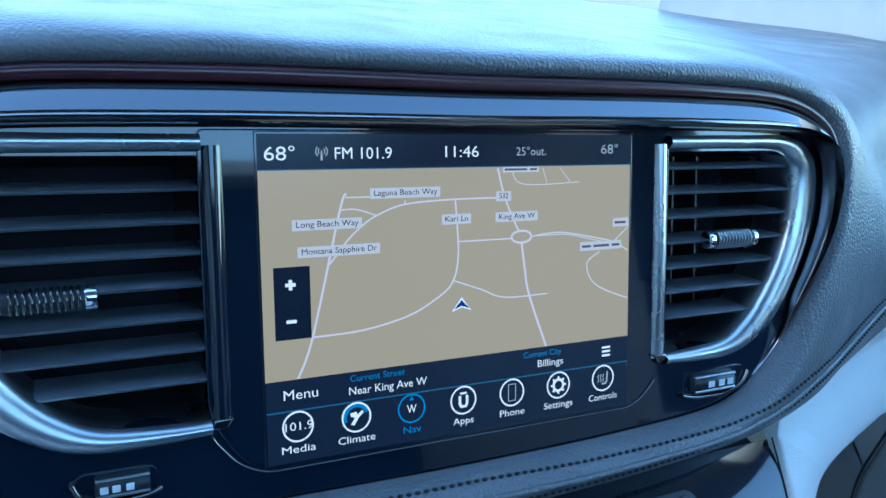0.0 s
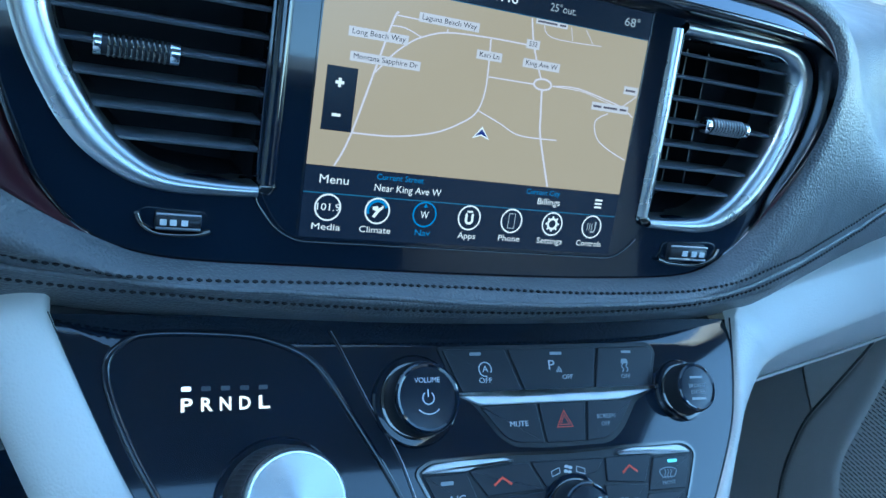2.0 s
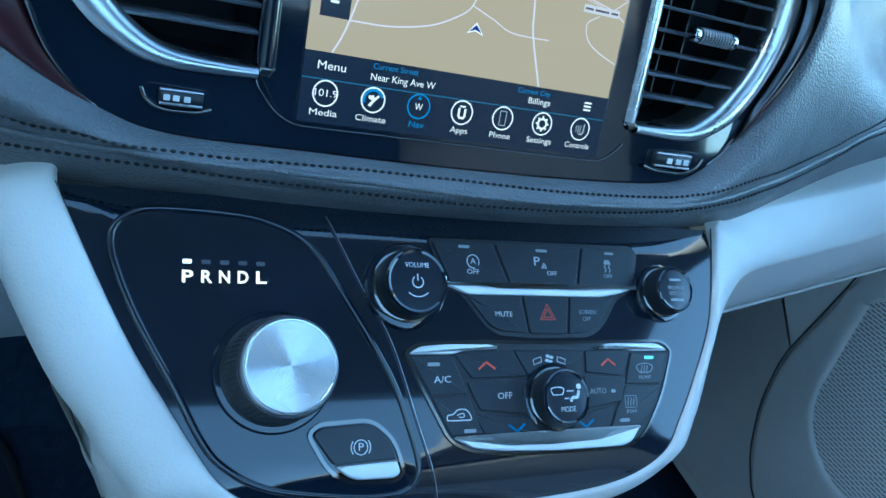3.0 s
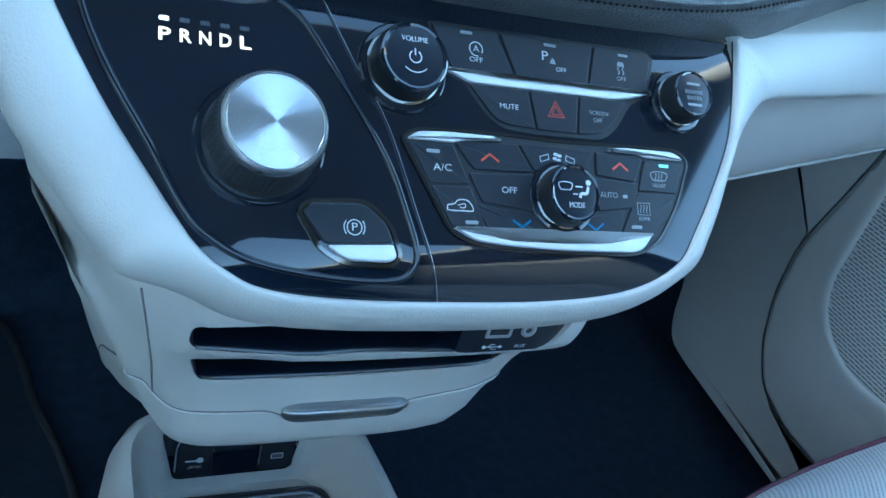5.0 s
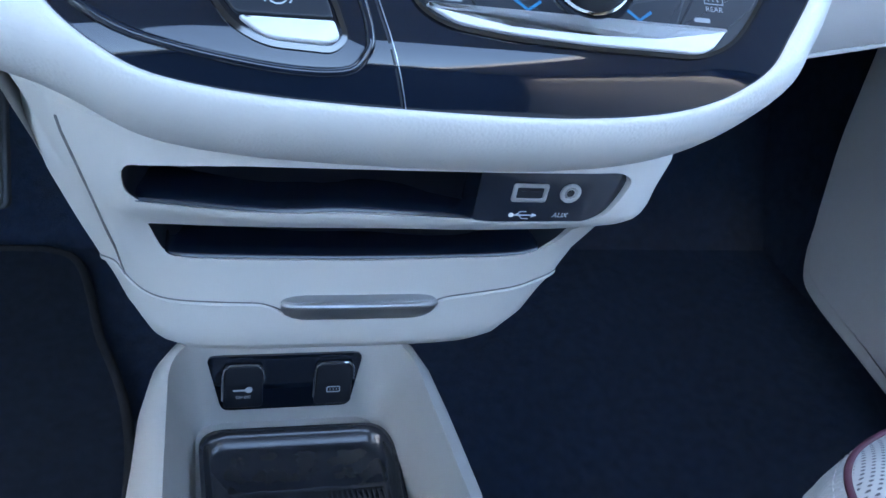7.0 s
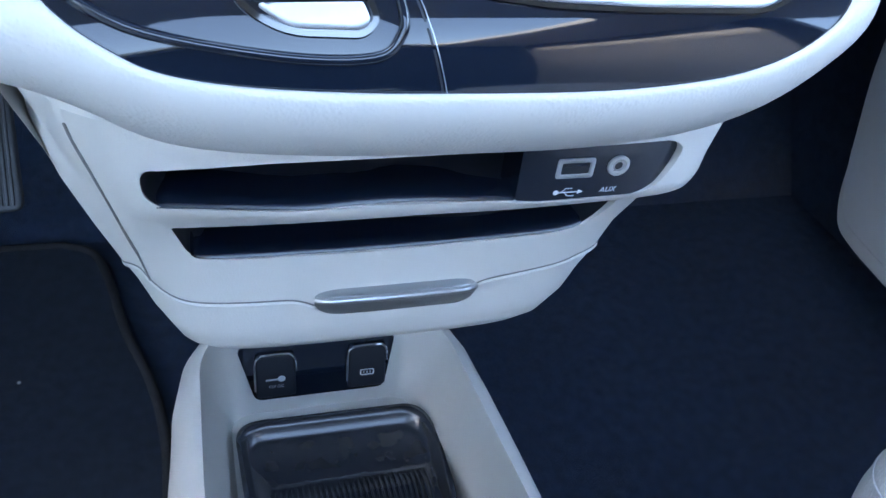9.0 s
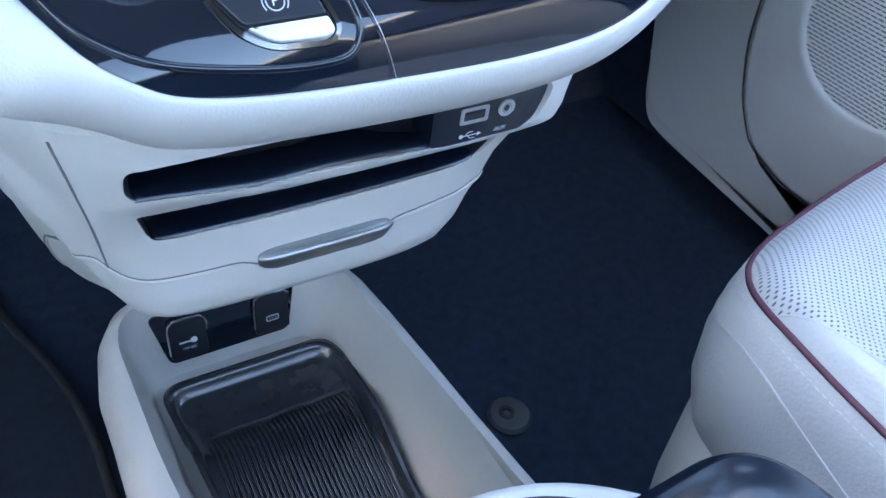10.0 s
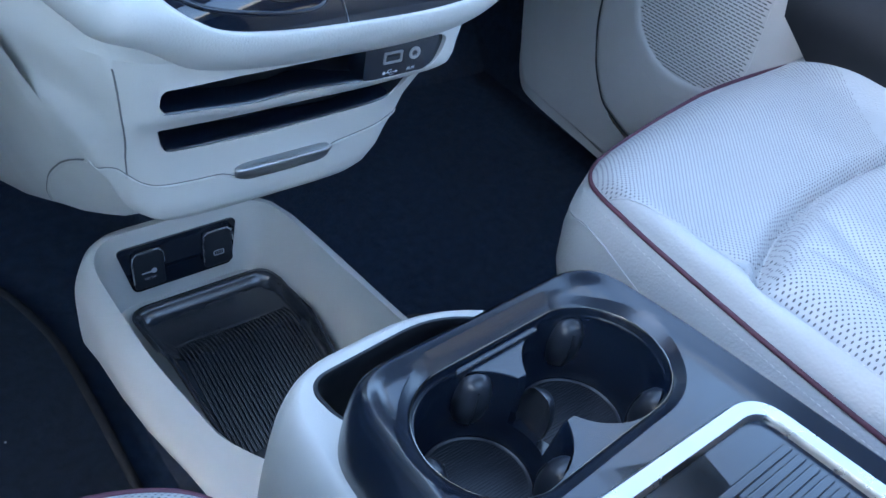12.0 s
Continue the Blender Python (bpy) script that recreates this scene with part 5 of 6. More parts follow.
solid = [plan(*q) for q in LEVELS]
shell = loft("box_body", solid, GREY, lower_box, "light grey box", close_row=True, cap=True, angle=50)
SLOT1 = rounded([(-108, 473), (-60, 476), (60, 477), (113, 477.5), (120.5, 473), (118, 463), (112, 452), (103, 448.5), (54, 447.5), (30, 450.5), (-20, 453), (-60, 450), (-102, 447.5), (-108, 455)], [10, 5, 5, 5, 5, 8, 6, 6, 14, 14, 8, 8, 6, 6], 5)
SLOT2 = rounded([(-102, 424), (20, 426), (45, 424), (118, 425), (113, 410), (103, 400.5), (90, 396), (0, 393), (-86, 394), (-96, 400)], [3, 12, 12, 2, 8, 6, 8, 20, 8, 6], 5)


def XZ(u, v, h):
    return (u / 1000, h / 1000, v / 1000)


cut(shell, [block("cutter", SLOT1, XZ, 150, 330, BLACK), block("cutter", SLOT2, XZ, 150, 330, BLACK)])
for name, o, y0 in (("upper_slot", SLOT1, 219), ("lower_slot", SLOT2, 243)):
    ring0 = [XZ(u, v, (level(v / 1000)[0] + recess(u / 1000, v / 1000)) * 1000 + 2.2 + max(0, (abs(u) / 1000 - .1)) * 300) for u, v in inset(o, .35)]
    liner = [ring0, [XZ(u, v, 321) for u, v in inset(o, .5)], [XZ(u, v, 323) for u, v in inset(o, 2)]]
    loft(name, liner + [[XZ(0, np.mean([p[1] for p in o]), 323)] * len(o)], RUBBER, lower_box, "black lined storage slot", close_row=True)
usb_panel = thing("media_port_panel", "black panel with a USB port and an audio jack", "socket panel")


def U(u, v, h=0.0):
    """Face of the socket panel: leaning with the console front."""
    y = .2024 + max(0, (abs(u) / 1000 - .1)) * .2
    return (u / 1000, y - h / 1000, v / 1000 + h * .0003)


fan(rounded([(44, 476.4), (112.6, 477), (119.8, 472.6), (117.4, 463.2), (111.5, 452.6), (102.6, 449.2), (54, 448.2), (44, 449.2)], [2, 5, 5, 8, 6, 6, 3, 2], 4), U, 0.0, -20, SATIN_BLACK, "panel_face", usb_panel)


def UP(u, v, h=0.0):
    """Places on the socket panel for its ports and marks."""
    return U(u - .8, v + .2, h)


SOCK = material("port_metal", (0.55, 0.55, 0.55), 0.35, metal=0.6)
for pts_o, pts_i in ((rounded([(61.5, 459.5), (79, 459.5), (79, 469.5), (61.5, 469.5)], 1.5, 3), rounded([(63.6, 461.6), (76.9, 461.6), (76.9, 467.4), (63.6, 467.4)], .8, 3)),):
    port = band("usb_port", pts_o, pts_i, UP, -.5, 1.0, SOCK, usb_panel, "grey framed USB port", 0.3)
    fan(pts_i, UP, 0.25, -.5, BLACK, "port_mouth", port)
    plate("port_tongue", [(65, 465.4), (75.4, 465.4), (75.4, 466.8), (65, 466.8)], UP, 0.1, .6, SATIN_BLACK, port, bevel=.1)
jack = band("audio_jack", circle(90.6, 464.8, 5.2, 28), circle(90.6, 464.8, 3.2, 28), UP, -.5, 1.2, SOCK, usb_panel, "grey ringed audio jack", 0.4)
band("jack_ring", circle(90.6, 464.8, 3.0, 28), circle(90.6, 464.8, 1.8, 28), UP, -.5, .8, CHROME, jack, bevel=0.2)
fan(circle(90.6, 464.8, 2.0, 20), UP, 0.3, -.5, BLACK, "jack_mouth", jack)
text("lettering", "AUX", UP, 88.4, 452.2, 2.7, PRINT, usb_panel, .2, 8.2, slant=.2)
stroke("usb_mark", [(63.5, 452), (74.5, 452)], .6, UP, PRINT, usb_panel, .2)
fan(circle(63.6, 452, 1.3, 12), UP, .25, -.2, PRINT, "usb_mark_dot", usb_panel)
stroke("usb_mark", [(66, 452), (68, 454), (71, 454)], .5, UP, PRINT, usb_panel, .2)
stroke("usb_mark", [(67.5, 452), (69.5, 450), (72.5, 450)], .5, UP, PRINT, usb_panel, .2)
fan([(74, 453.2), (76.5, 452), (74, 450.8)], UP, .25, -.2, PRINT, "usb_mark_tip", usb_panel)


def skin(x, z, out=0.0004):
    """A point on the front skin of the lower console."""
    yf, w = level(z)
    pts = plan(z, yf, w)
    h = len(pts) // 2
    half = pts[h:] if x >= 0 else pts[h::-1]
    xs = [abs(p[0]) for p in half]
    return (x, float(np.interp(abs(x), xs, [p[1] for p in half])) - out, z)


LID = curve([(-.1325, .366), (-.1285, .3725), (-.123, .375), (-.118, .374), (-.108, .366), (-.095, .3615), (-.07, .360), (-.050, .3595), (-.042, .357), (-.036, .3535)], 5)
LID2 = curve([(.050, .357), (.057, .362), (.075, .365), (.1, .369), (.113, .374), (.123, .375), (.1285, .3725), (.1325, .366)], 5)
for line in (LID, LID2):
    tube("lid_gap", [skin(x, z, .0002) for x, z in line], .0005, SEAM, lower_box, "narrow gap above the lid", sides=6)
    tube("lid_lip", [skin(x, z - .0018, .0006) for x, z in line], .0011, GREY, lower_box, "rounded lid lip", sides=6)
EAR = curve([(.302, .364), (.322, .352), (.35, .330), (.385, .297), (.418, .256), (.432, .232)], 6)
for s in (-1, 1):   # the seam beside the front, and the lid wrapping round on to the flank
    if s < 0:
        tube("flank_gap", [skin(-x, z, .0002) for x, z in curve([(.132, .485), (.130, .472), (.128, .46), (.1262, .448), (.1245, .437), (.1225, .424), (.1205, .408), (.1185, .39), (.1162, .369)], 4)], .0007, SEAM, lower_box, "seam between front and flank", sides=6)
    rows = []
    for y0 in (.297, .315, .335, .36, .39, .42, .48, .55, .62, .68, .74, .80):
        zb = float(np.interp(y0, FOOT_Y, FOOT_Z))
        rows.append([(s * (flank(y0, z) + min(.0012, -.002 + (y0 - .297) * .084)), y0, z) for z in [zb + (.49 - zb) * q ** 1.6 for q in np.linspace(0, 1, 16)]])
    loft("flank_panel", rows, GREY, lower_box, "light grey flank panel", angle=80)
    tube("lid_gap", [(s * (flank(y, z) + .0016), y, z) for y, z in EAR], .0008, SEAM, lower_box, "narrow gap round the lid end", sides=6)
    tube("lid_lip", [(s * (flank(y, z - .002) + .0008), y + .0005, z - .0022) for y, z in EAR], .0016, GREY, lower_box, "rounded lid lip", sides=6)
for name, line, v0 in (("slot_floor", [(-104, 449), (-60, 451), (-20, 453.6), (10, 452.6), (28, 451), (44, 448.8)], 9), ("slot_floor", [(-95, 401), (-86, 396), (-40, 394.5), (0, 394.2), (60, 395.6), (90, 398), (103, 402.5)], 10)):
    line = curve(line, 4)
    rows = []
    for u, v in line:
        y = (level(v / 1000)[0] + recess(u / 1000, v / 1000)) * 1000 + max(0, abs(u) - 100) * .3
        rows.append([XZ(u, v + dv, y + dy) for dy, dv in ((1.5, -.6), (2.4, 1.0), (4.6, 1.9), (9, 1.6), (22, -.2), (55, -2.5))])
    loft(name, rows, SATIN_BLACK, lower_box, "satin black floor of the slot", angle=70)
pull = loft("pull", [[(x, skin(x, .360)[1] - d * k - .001, .3585 + (z - .3585) * (.25 + .75 * min(1, k))) for d, z in ((-.004, .3655), (.003, .3652), (.0062, .3625), (.0064, .3595), (.004, .3545), (.0015, .349), (-.003, .347))] for x, k in ((-.0365, .12), (-.034, .55), (-.030, .82), (-.024, 1), (.008, 1.05), (.040, 1), (.046, .82), (.0495, .55), (.052, .12))], PULL, lower_box, "silver finger pull", cap=True, angle=45)
tube("pull_bead", [(x, skin(x, .363)[1] - .0062 * k - .001, .3585 + .0047 * (.3 + .7 * min(1, k))) for x, k in ((-.0355, .2), (-.033, .6), (-.029, .86), (-.023, 1), (.008, 1.05), (.039, 1), (.045, .86), (.0485, .6), (.051, .2))], .0019, SATIN, pull, "bright rounded upper edge", sides=10)

# ---- floor console: tray, bin, cup holders ----
console = thing("floor_console", "light grey floor console with a lined tray and open bin", "console")
XC = -0.008
SPINE = [(.460, .050, .144), (.4585, .076, .148), (.454, .093, .151), (.446, .106, .152), (.432, .116, .153), (.40, .125, .154), (.35, .131, .155), (.28, .137, .157), (.22, .140, .161), (.18, .142, .165), (.15, .143, .169), (.12, .143, .175), (.09, .143, .183),
         (.05, .142, .193), (0, .141, .203), (-.1, .141, .22), (-.3, .141, .24), (-.7, .141, .25)]


def skirt_z(y):
    """Lower edge of the pale shell: it climbs towards the rear over a dark carpeted base."""
    return float(np.interp(y, [0, .12, .245, .38, .44, .46], [.168, .148, .11, .07, .035, .02]))


def near_side(y):
    """Extra width on the driver's side."""
    return float(np.interp(y, [0, .06, .15, .22, .30, .35, .40, .44], [-.028, -.026, -.020, -.011, -.005, -.002, .004, .006]))


def console_section(y, w, hgt):
    """One cut across the console: a tight rim towards the passenger, a broad soft shoulder towards the driver."""
    r, zb = min(.016, hgt * .3), skirt_z(y)
    half = [(w + .001, (zb + hgt) / 2), (w, hgt - r), (w - r * .3, hgt - r * .3), (w - r, hgt)]
    right = [(w - .012, 0), (w - .007, hgt * .3), (w - .001, hgt * .55)] + curve(half, 3)[1:] + [(w * .4, hgt), (0, hgt)]
    zl = hgt - float(np.interp(y, [-.05, .06, .40, .445], [0, .014, .014, 0]))
    ry = min(float(np.interp(y, [-.05, .10], [.016, .06])), (zl - zb) * .8)
    rx = min(float(np.interp(y, [-.05, .06], [.014, .028])), w * .4)
    left = [(w - .030, 0), (w - .029, zb - .006), (w - .001, zb)] + [(w - rx * (1 - math.cos(a)), zl - ry * (1 - math.sin(a))) for a in np.linspace(0, math.pi / 2, 8)] + [(w * .5, hgt)]
    return [(XC + x, y, z) for x, z in right] + [(XC - x - near_side(y) * min(1, x / .05), y, z) for x, z in left[::-1]]


body = loft("console_body", [console_section(*s) for s in SPINE], GREY, console, "light grey console shell", close_row=True, cap=True, angle=50)
T_TOP = rounded([(-116, 447), (100, 447), (119, 200), (120, 96), (60, 60), (-76, 100), (-98, 160), (-113, 270)], [52, 52, 60, 20, 10, 14, 30, 80], 8)
T_LOW = rounded([(-92, 440), (82, 440), (86, 260), (80, 140), (54, 92), (-48, 130), (-64, 176), (-87, 275)], [26, 26, 40, 20, 10, 12, 20, 40], 8)
NOSE = rounded([(-104, 70), (46, 79), (148, -14), (194, -700), (-138, -700), (-112, -30)], [58, 62, 50, 5, 5, 40], 9)


def between(a, b, k):
    return [tuple(np.array(p) * (1 - k) + np.array(q) * k) for p, q in zip(a, b)]


tray_cut = loft("cutter", [[G(*p, 400) for p in T_TOP], [G(*p, 156) for p in T_TOP], [G(*p, 150) for p in between(T_TOP, T_LOW, .12)], [G(*p, 120) for p in between(T_TOP, T_LOW, .42)], [G(*p, 90) for p in between(T_TOP, T_LOW, .72)], [G(*p, 68) for p in between(T_TOP, T_LOW, .93)], [G(*p, 60) for p in T_LOW], [G(*p, 48) for p in inset(T_LOW, 2)]], BLACK, close_row=True, cap=True)
B_OUT = rounded([(-84, 54), (36, 63), (96, 10), (90, -4), (-60, -4), (-80, 16)], [24, 50, 6, 3, 8, 16], 8)
bin_cut = block("cutter", B_OUT, G, 180, 500, BLACK)
seat_cut = block("cutter", rounded([(-90, 8), (126, 14), (136, -60), (178, -695), (-124, -695), (-97, -60)], [56, 60, 40, 5, 5, 40], 8), G, 290, 500, BLACK)
cut(body, [tray_cut], "MANIFOLD")
nose = loft("console_nose", [[(u / 1000, v / 1000, z / 1000 + max(0, -v) * .00003) for u, v in inset(NOSE, d)] for z, d in ((40, -24), (90, -23), (130, -21.5), (180, -19), (230, -15.5), (270, -11.5), (295, -8), (312, -4), (322, -.5), (329, 3), (332, 6.5), (332.6, 9), (332.5, 14))], GREY, console, "light grey rounded front of the raised console", close_row=True, cap=True, angle=50)
cut(nose, [bin_cut, seat_cut], "MANIFOLD")
loft("bin_liner", [[G(*p, z) for p in inset(B_OUT, d)] for z, d in ((326, -3.4), (331.5, -2.6), (333.6, -.8), (333.4, 1.0), (331, 2.6), (323, 3.4), (260, 5), (182, 8))] + [[G(-8, 28, 181)] * len(B_OUT)], BLACK, console, "black lined open bin", close_row=True)
loft("console_base", [[(XC - (w - .026) - near_side(y), y, z) for z in (0, skirt_z(y) - .004)] for y, w, _ in SPINE[5:]], CARPET, console, "dark carpeted lower side")
tray = thing("tray_mat", "ribbed black rubber mat in the console tray", "mat")


def floor_z(y):
    """The mat's surface: flat in front, a ribbed rise, then a lower well."""
    return float(np.interp(y, [60, 150, 180, 220, 260, 290, 306, 318, 328, 338, 440], [50, 50, 54, 63, 73, 80, 82, 81, 76, 67, 63]))


mat_o = rounded([(-87, 408), (80, 406), (91, 372), (83, 262), (80, 80), (-64, 80), (-69, 190), (-80, 294)], [24, 24, 16, 40, 4, 4, 30, 40], 8)
rings = []
for s in [1, .985, .95, .93] + [.9 - .03 * q for q in range(30)] + [.002]:
    lift = {1: 10, .985: 13, .95: 13, .93: 9, .9: 1.5}.get(round(s, 3), 0)
    rings.append([G(-6 + (u + 6) * s, 250 + (v - 250) * s, floor_z(250 + (v - 250) * s) + lift) for u, v in mat_o])
loft("mat_sheet", rings, MAT_RUBBER, tray, close_row=True, angle=60)
for k in range(30):
    u = -62 + k * 4.5
    tube("rib", [G(u, y, floor_z(y) + 1.1) for y in np.linspace(186, 328, 22)], 0.0015, MAT_RUBBER, tray, sides=8)
for k in range(4):
    plate("slot_mark", rounded([(-60 + k * 32, 340), (-36 + k * 32, 340), (-36 + k * 32, 347), (-60 + k * 32, 347)], 2, 3), G, 61, 66.2, MAT_RUBBER, tray, bevel=.8)
sockets = thing("power_socket_panel", "black panel with two capped power sockets in the tray front", "socket panel")


def V(u, v, h=0.0):
    """Face of the socket panel, leaning back a little."""
    return ((u - 8) / 1000, .4425 + (v - 100) * .00012 - h / 1000, v / 1000 + h * .0002)


fan(rounded([(-72, 131), (70, 131), (61, 69), (-58, 69)], 8, 5), V, 4.5, -6, PIANO, "panel_face", sockets, "glossy black panel")
for u, lbl in ((-39, "12V DC"), (44, "")):
    cap = plate("socket_cap", rounded([(u - 18, 74), (u + 18, 74), (u + 17, 122), (u - 17, 122)], 5, 4), V, 4, 8.5, BUTTON, sockets, "black hinged socket cap", 1.6)
    tube("cap_edge", [V(u + a, b, 8.6) for a, b in ((-18.4, 84), (-18, 112), (-17, 119), (-12, 123.4), (0, 123.8), (12, 123.4), (17, 119), (18, 112), (18.4, 104))], .0012, CHROME, cap, "thin bright cap edge", sides=6)
    if lbl:
        stroke("key_mark", [(u - 9, 95), (u + 2, 95)], 1.8, V, PRINT, cap, 8.75)
        fan(circle(u + 5, 95.4, 3.4, 14), V, 8.75, 8.3, PRINT, "key_mark_bow", cap)
        text("lettering", lbl, V, u, 87, 3.2, PRINT, cap, 8.75, 13)
    else:
        stroke("port_mark", rounded([(u - 6, 89), (u + 6, 89), (u + 6, 95), (u - 6, 95)], 1.5, 3), 1.0, V, PRINT, cap, 8.75, closed=True)
        for k in range(3):
            stroke("port_pin", [(u - 3 + 3 * k, 90.6), (u - 3 + 3 * k, 93.4)], 1.1, V, PRINT_DIM, cap, 8.75)

# cup holder insert
insert = thing("cup_holder", "satin black twin cup holder insert in the floor console", "cup holder")
INS = rounded([(-99, 15), (131, 23), (143, -70), (184, -690), (-130, -690), (-103, -70)], [78, 80, 30, 5, 5, 30], 12)


def IP(u, v, h):
    """Insert heights rise a little towards the rear."""
    return (u / 1000, v / 1000, h / 1000 + (8 - v) * .00007)


rows = [[IP(*p, z) for p in inset(INS, d)] for z, d in ((300, 2), (334, 0), (345, 0), (362, 1), (376, 2.6), (384, 5), (389, 8), (391.2, 11.5), (390.4, 14), (388.6, 17), (386.8, 20.5), (385.6, 25), (385, 34))]
rows.append([IP(20 + (u - 20) * .4, -300 + (v + 300) * .8, 385) for u, v in inset(INS, 34)])
ins = loft("insert_body", rows, SATIN_BLACK, insert, "satin black insert", close_row=True, cap=True, angle=50)
CUPS = ((-29, -60), (62, -55))
PIT = circle(-29, -60, 50, 26, None, 95, 265) + circle(62, -55, 49, 26, None, -85, 85)
pit = loft("cutter", [[IP(*p, z) for p in inset(PIT, d)] for z, d in ((500, -13), (391.6, -13), (389, -11.6), (384.6, -7.2), (381.8, -3), (380.2, -.6), (379.2, .3), (375, 1.2), (374, 2))], BLACK, close_row=True, cap=True)
wells = []
for cu, cv in CUPS:
    o = circle(cu, cv, 46.6, 48)
    wells.append(loft("cutter", [[IP(*p, z) for p in inset(o, d)] for z, d in ((420, -1.2), (375.5, -1.2), (372.5, .2), (330, 4), (322, 6.5), (317, 9.5))], BLACK, close_row=True, cap=True))
wells.append(loft("cutter", [[IP(*p, z) for p in rounded([(-4 - d, -38 + d), (38 + d, -37 + d), (38 + d, -76 - d), (-4 - d, -78 - d)], 8, 4)] for z, d in ((420, 2), (375, 1), (369, -1), (334, -4))], BLACK, close_row=True, cap=True))
cut(ins, [pit] + wells, "MANIFOLD")
for cu, cv in CUPS:
    turned("cup_floor", [(37.4, -3), (37.2, .8), (36.4, 1.6), (35.4, 1.2), (34.8, .4), (4, .4), (.05, .4)], lambda u, v, h: IP(u, v, h + 317), cu, cv, RUBBER, insert, "ribbed rubber cup floor", n=48)
    for k in range(33):
        d = -32 + k * 2
        e = math.sqrt(34 ** 2 - d * d)
        tube("rib", [IP(cu - e, cv + d, 317.5), IP(cu + e, cv + d, 317.5)], .0005, RUBBER, insert, sides=5)
    for a in (62, 178, 298):
        d = np.array((math.cos(radians(a)), math.sin(radians(a))))
        pts = []
        for j in range(11):
            th = math.pi * j / 10
            zz = 350 - 23 * math.cos(th)
            pts.append([IP(*(np.array((cu, cv)) + d * (45.5 - 13 * math.sin(th) ** .8 * math.cos(q)) + np.array((-d[1], d[0])) * 13.5 * math.sin(th) ** .7 * math.sin(q)), zz) for q in np.linspace(-math.pi / 2, math.pi / 2, 11)])
        paw = loft("grip_finger", pts, RUBBER, insert, "sprung rubber grip finger", angle=80)
        tube("finger_slit", [IP(*(np.array((cu, cv)) + d * (32.3 + 2.2 * q * q)), 350 + q * 16) for q in (-1, -.5, 0, .5, 1)], .0007, BLACK, paw, sides=5)
tube("pit_edge", [IP(*p, 380.6) for p in PIT], .0006, DARK_CHROME, insert, "thin bright edge of the well", closed=True, sides=6)
plate("front_ledge", rounded([(-22, -16), (-20, -11.5), (50, -8.5), (52, -13)], 1.5, 3), IP, 372, 376.8, SATIN_BLACK, insert, "narrow ledge along the front of the well", .8)
cover = thing("sliding_cover", "ribbed black sliding cover in a satin chrome frame", "cover")
FR_O = rounded([(-104, -128), (122, -130), (152, -660), (-126, -660)], [26, 26, 5, 5], 8)
FR_I = rounded([(-93, -141), (110, -143), (139, -650), (-114, -650)], [16, 16, 4, 4], 8)
band("frame", FR_O, FR_I, IP, 374, 390, FRAME, cover, "satin chrome frame", 3.5)
plate("cover_plate", inset(FR_I, -1), IP, 374, 384, SATIN_BLACK, cover, "satin black plate", 1)
for k in range(40):
    v = -168 - k * 9
    plate("slat", rounded([(-82, v - 3), (104 - (v + 150) * .05, v - 3), (104 - (v + 150) * .05, v + 3), (-82, v + 3)], 1, 2), IP, 383, 386.6, SATIN_BLACK, cover, bevel=1.0)

# ---- passenger seat ----
seat = thing("front_seat", "pale perforated leather seat cushion with burgundy piping", "seat")
EDGE = curve([(222, -700), (214, -300), (212, -150), (216, -40), (222, 40), (231, 88), (248, 116), (280, 134), (340, 148), (430, 163), (530, 174), (630, 175), (700, 168), (738, 148), (752, 115), (754, 40), (750, -300), (745, -700)], 10)
CLOSED = EDGE + [(745, -701), (222, -701)]


def edge_z(u, v):
    """Height of the piping: a little lower at the front corners."""
    return 374 - 14 * min(1, max(0, (480 - u) / 220)) + 6 * max(0, (u - 480) / 270) * max(0, -v) / 300 - 16 * max(0, (v - 60) / 110) ** 1.4


def arch_front(u):
    """The arched front edge of the middle panel."""
    d = abs(u - 440) / 212
    return -20 - 55 * d ** 2.4


SEAM_LINE = [(227, 92), (232, 58), (236, 20), (240, -8), (249, -37), (268, -58), (300, -72)]      # from the front corner back to the middle panel


def bolster_line(v):
    """Where the smooth inner side ends: the seam runs from the front corner to the middle panel."""
    return float(np.interp(v, [q[1] for q in SEAM_LINE[::-1]], [q[0] for q in SEAM_LINE[::-1]]))


def insert_depth(u, v):
    """How far a place lies inside the raised middle panel: straight sides, arched front."""
    return min(arch_front(u) - v, u - 240, 640 - u)


def bolster_depth(u, v):
    """How far a place lies inside the smooth inner side, which narrows to the front corner."""
    return bolster_line(v) - u


def seat_top(u, v):
    """Height of the cushion's upper face: low inner bolster, tall outer one, padded middle, front roll."""
    z = 392 - 14 * min(1, max(0, (480 - u) / 240)) + 8 * math.exp(-((u - 226) / 16) ** 2) + 34 * max(0, min((u - 590) / 130, 1)) ** 1.3
    z += max(0, -v - 20) * .03
    along = (-25 - v) / 115                      # a soft fold runs back across the middle panel
    if 0 < along < 1.6:
        z -= 4.5 * math.exp(-((u - 366 + 66 * along) / 13) ** 2) * min(1, along * 4)
    z -= 34 * max(0, (v - 70) / 100) ** 2
    s = insert_depth(u, v)
    b = bolster_depth(u, v)
    return z - 16 * math.exp(-(s / 8) ** 2) - 2.5 * math.exp(-(b / 5) ** 2) + (17 * (1 - math.exp(-s / 15)) if s > 0 else 0)


def shrunk(k):
    return [(482 + (u - 482) * k, v if v < -690 else -200 + (v + 200) * (k if v > -200 else 1)) for u, v in EDGE]


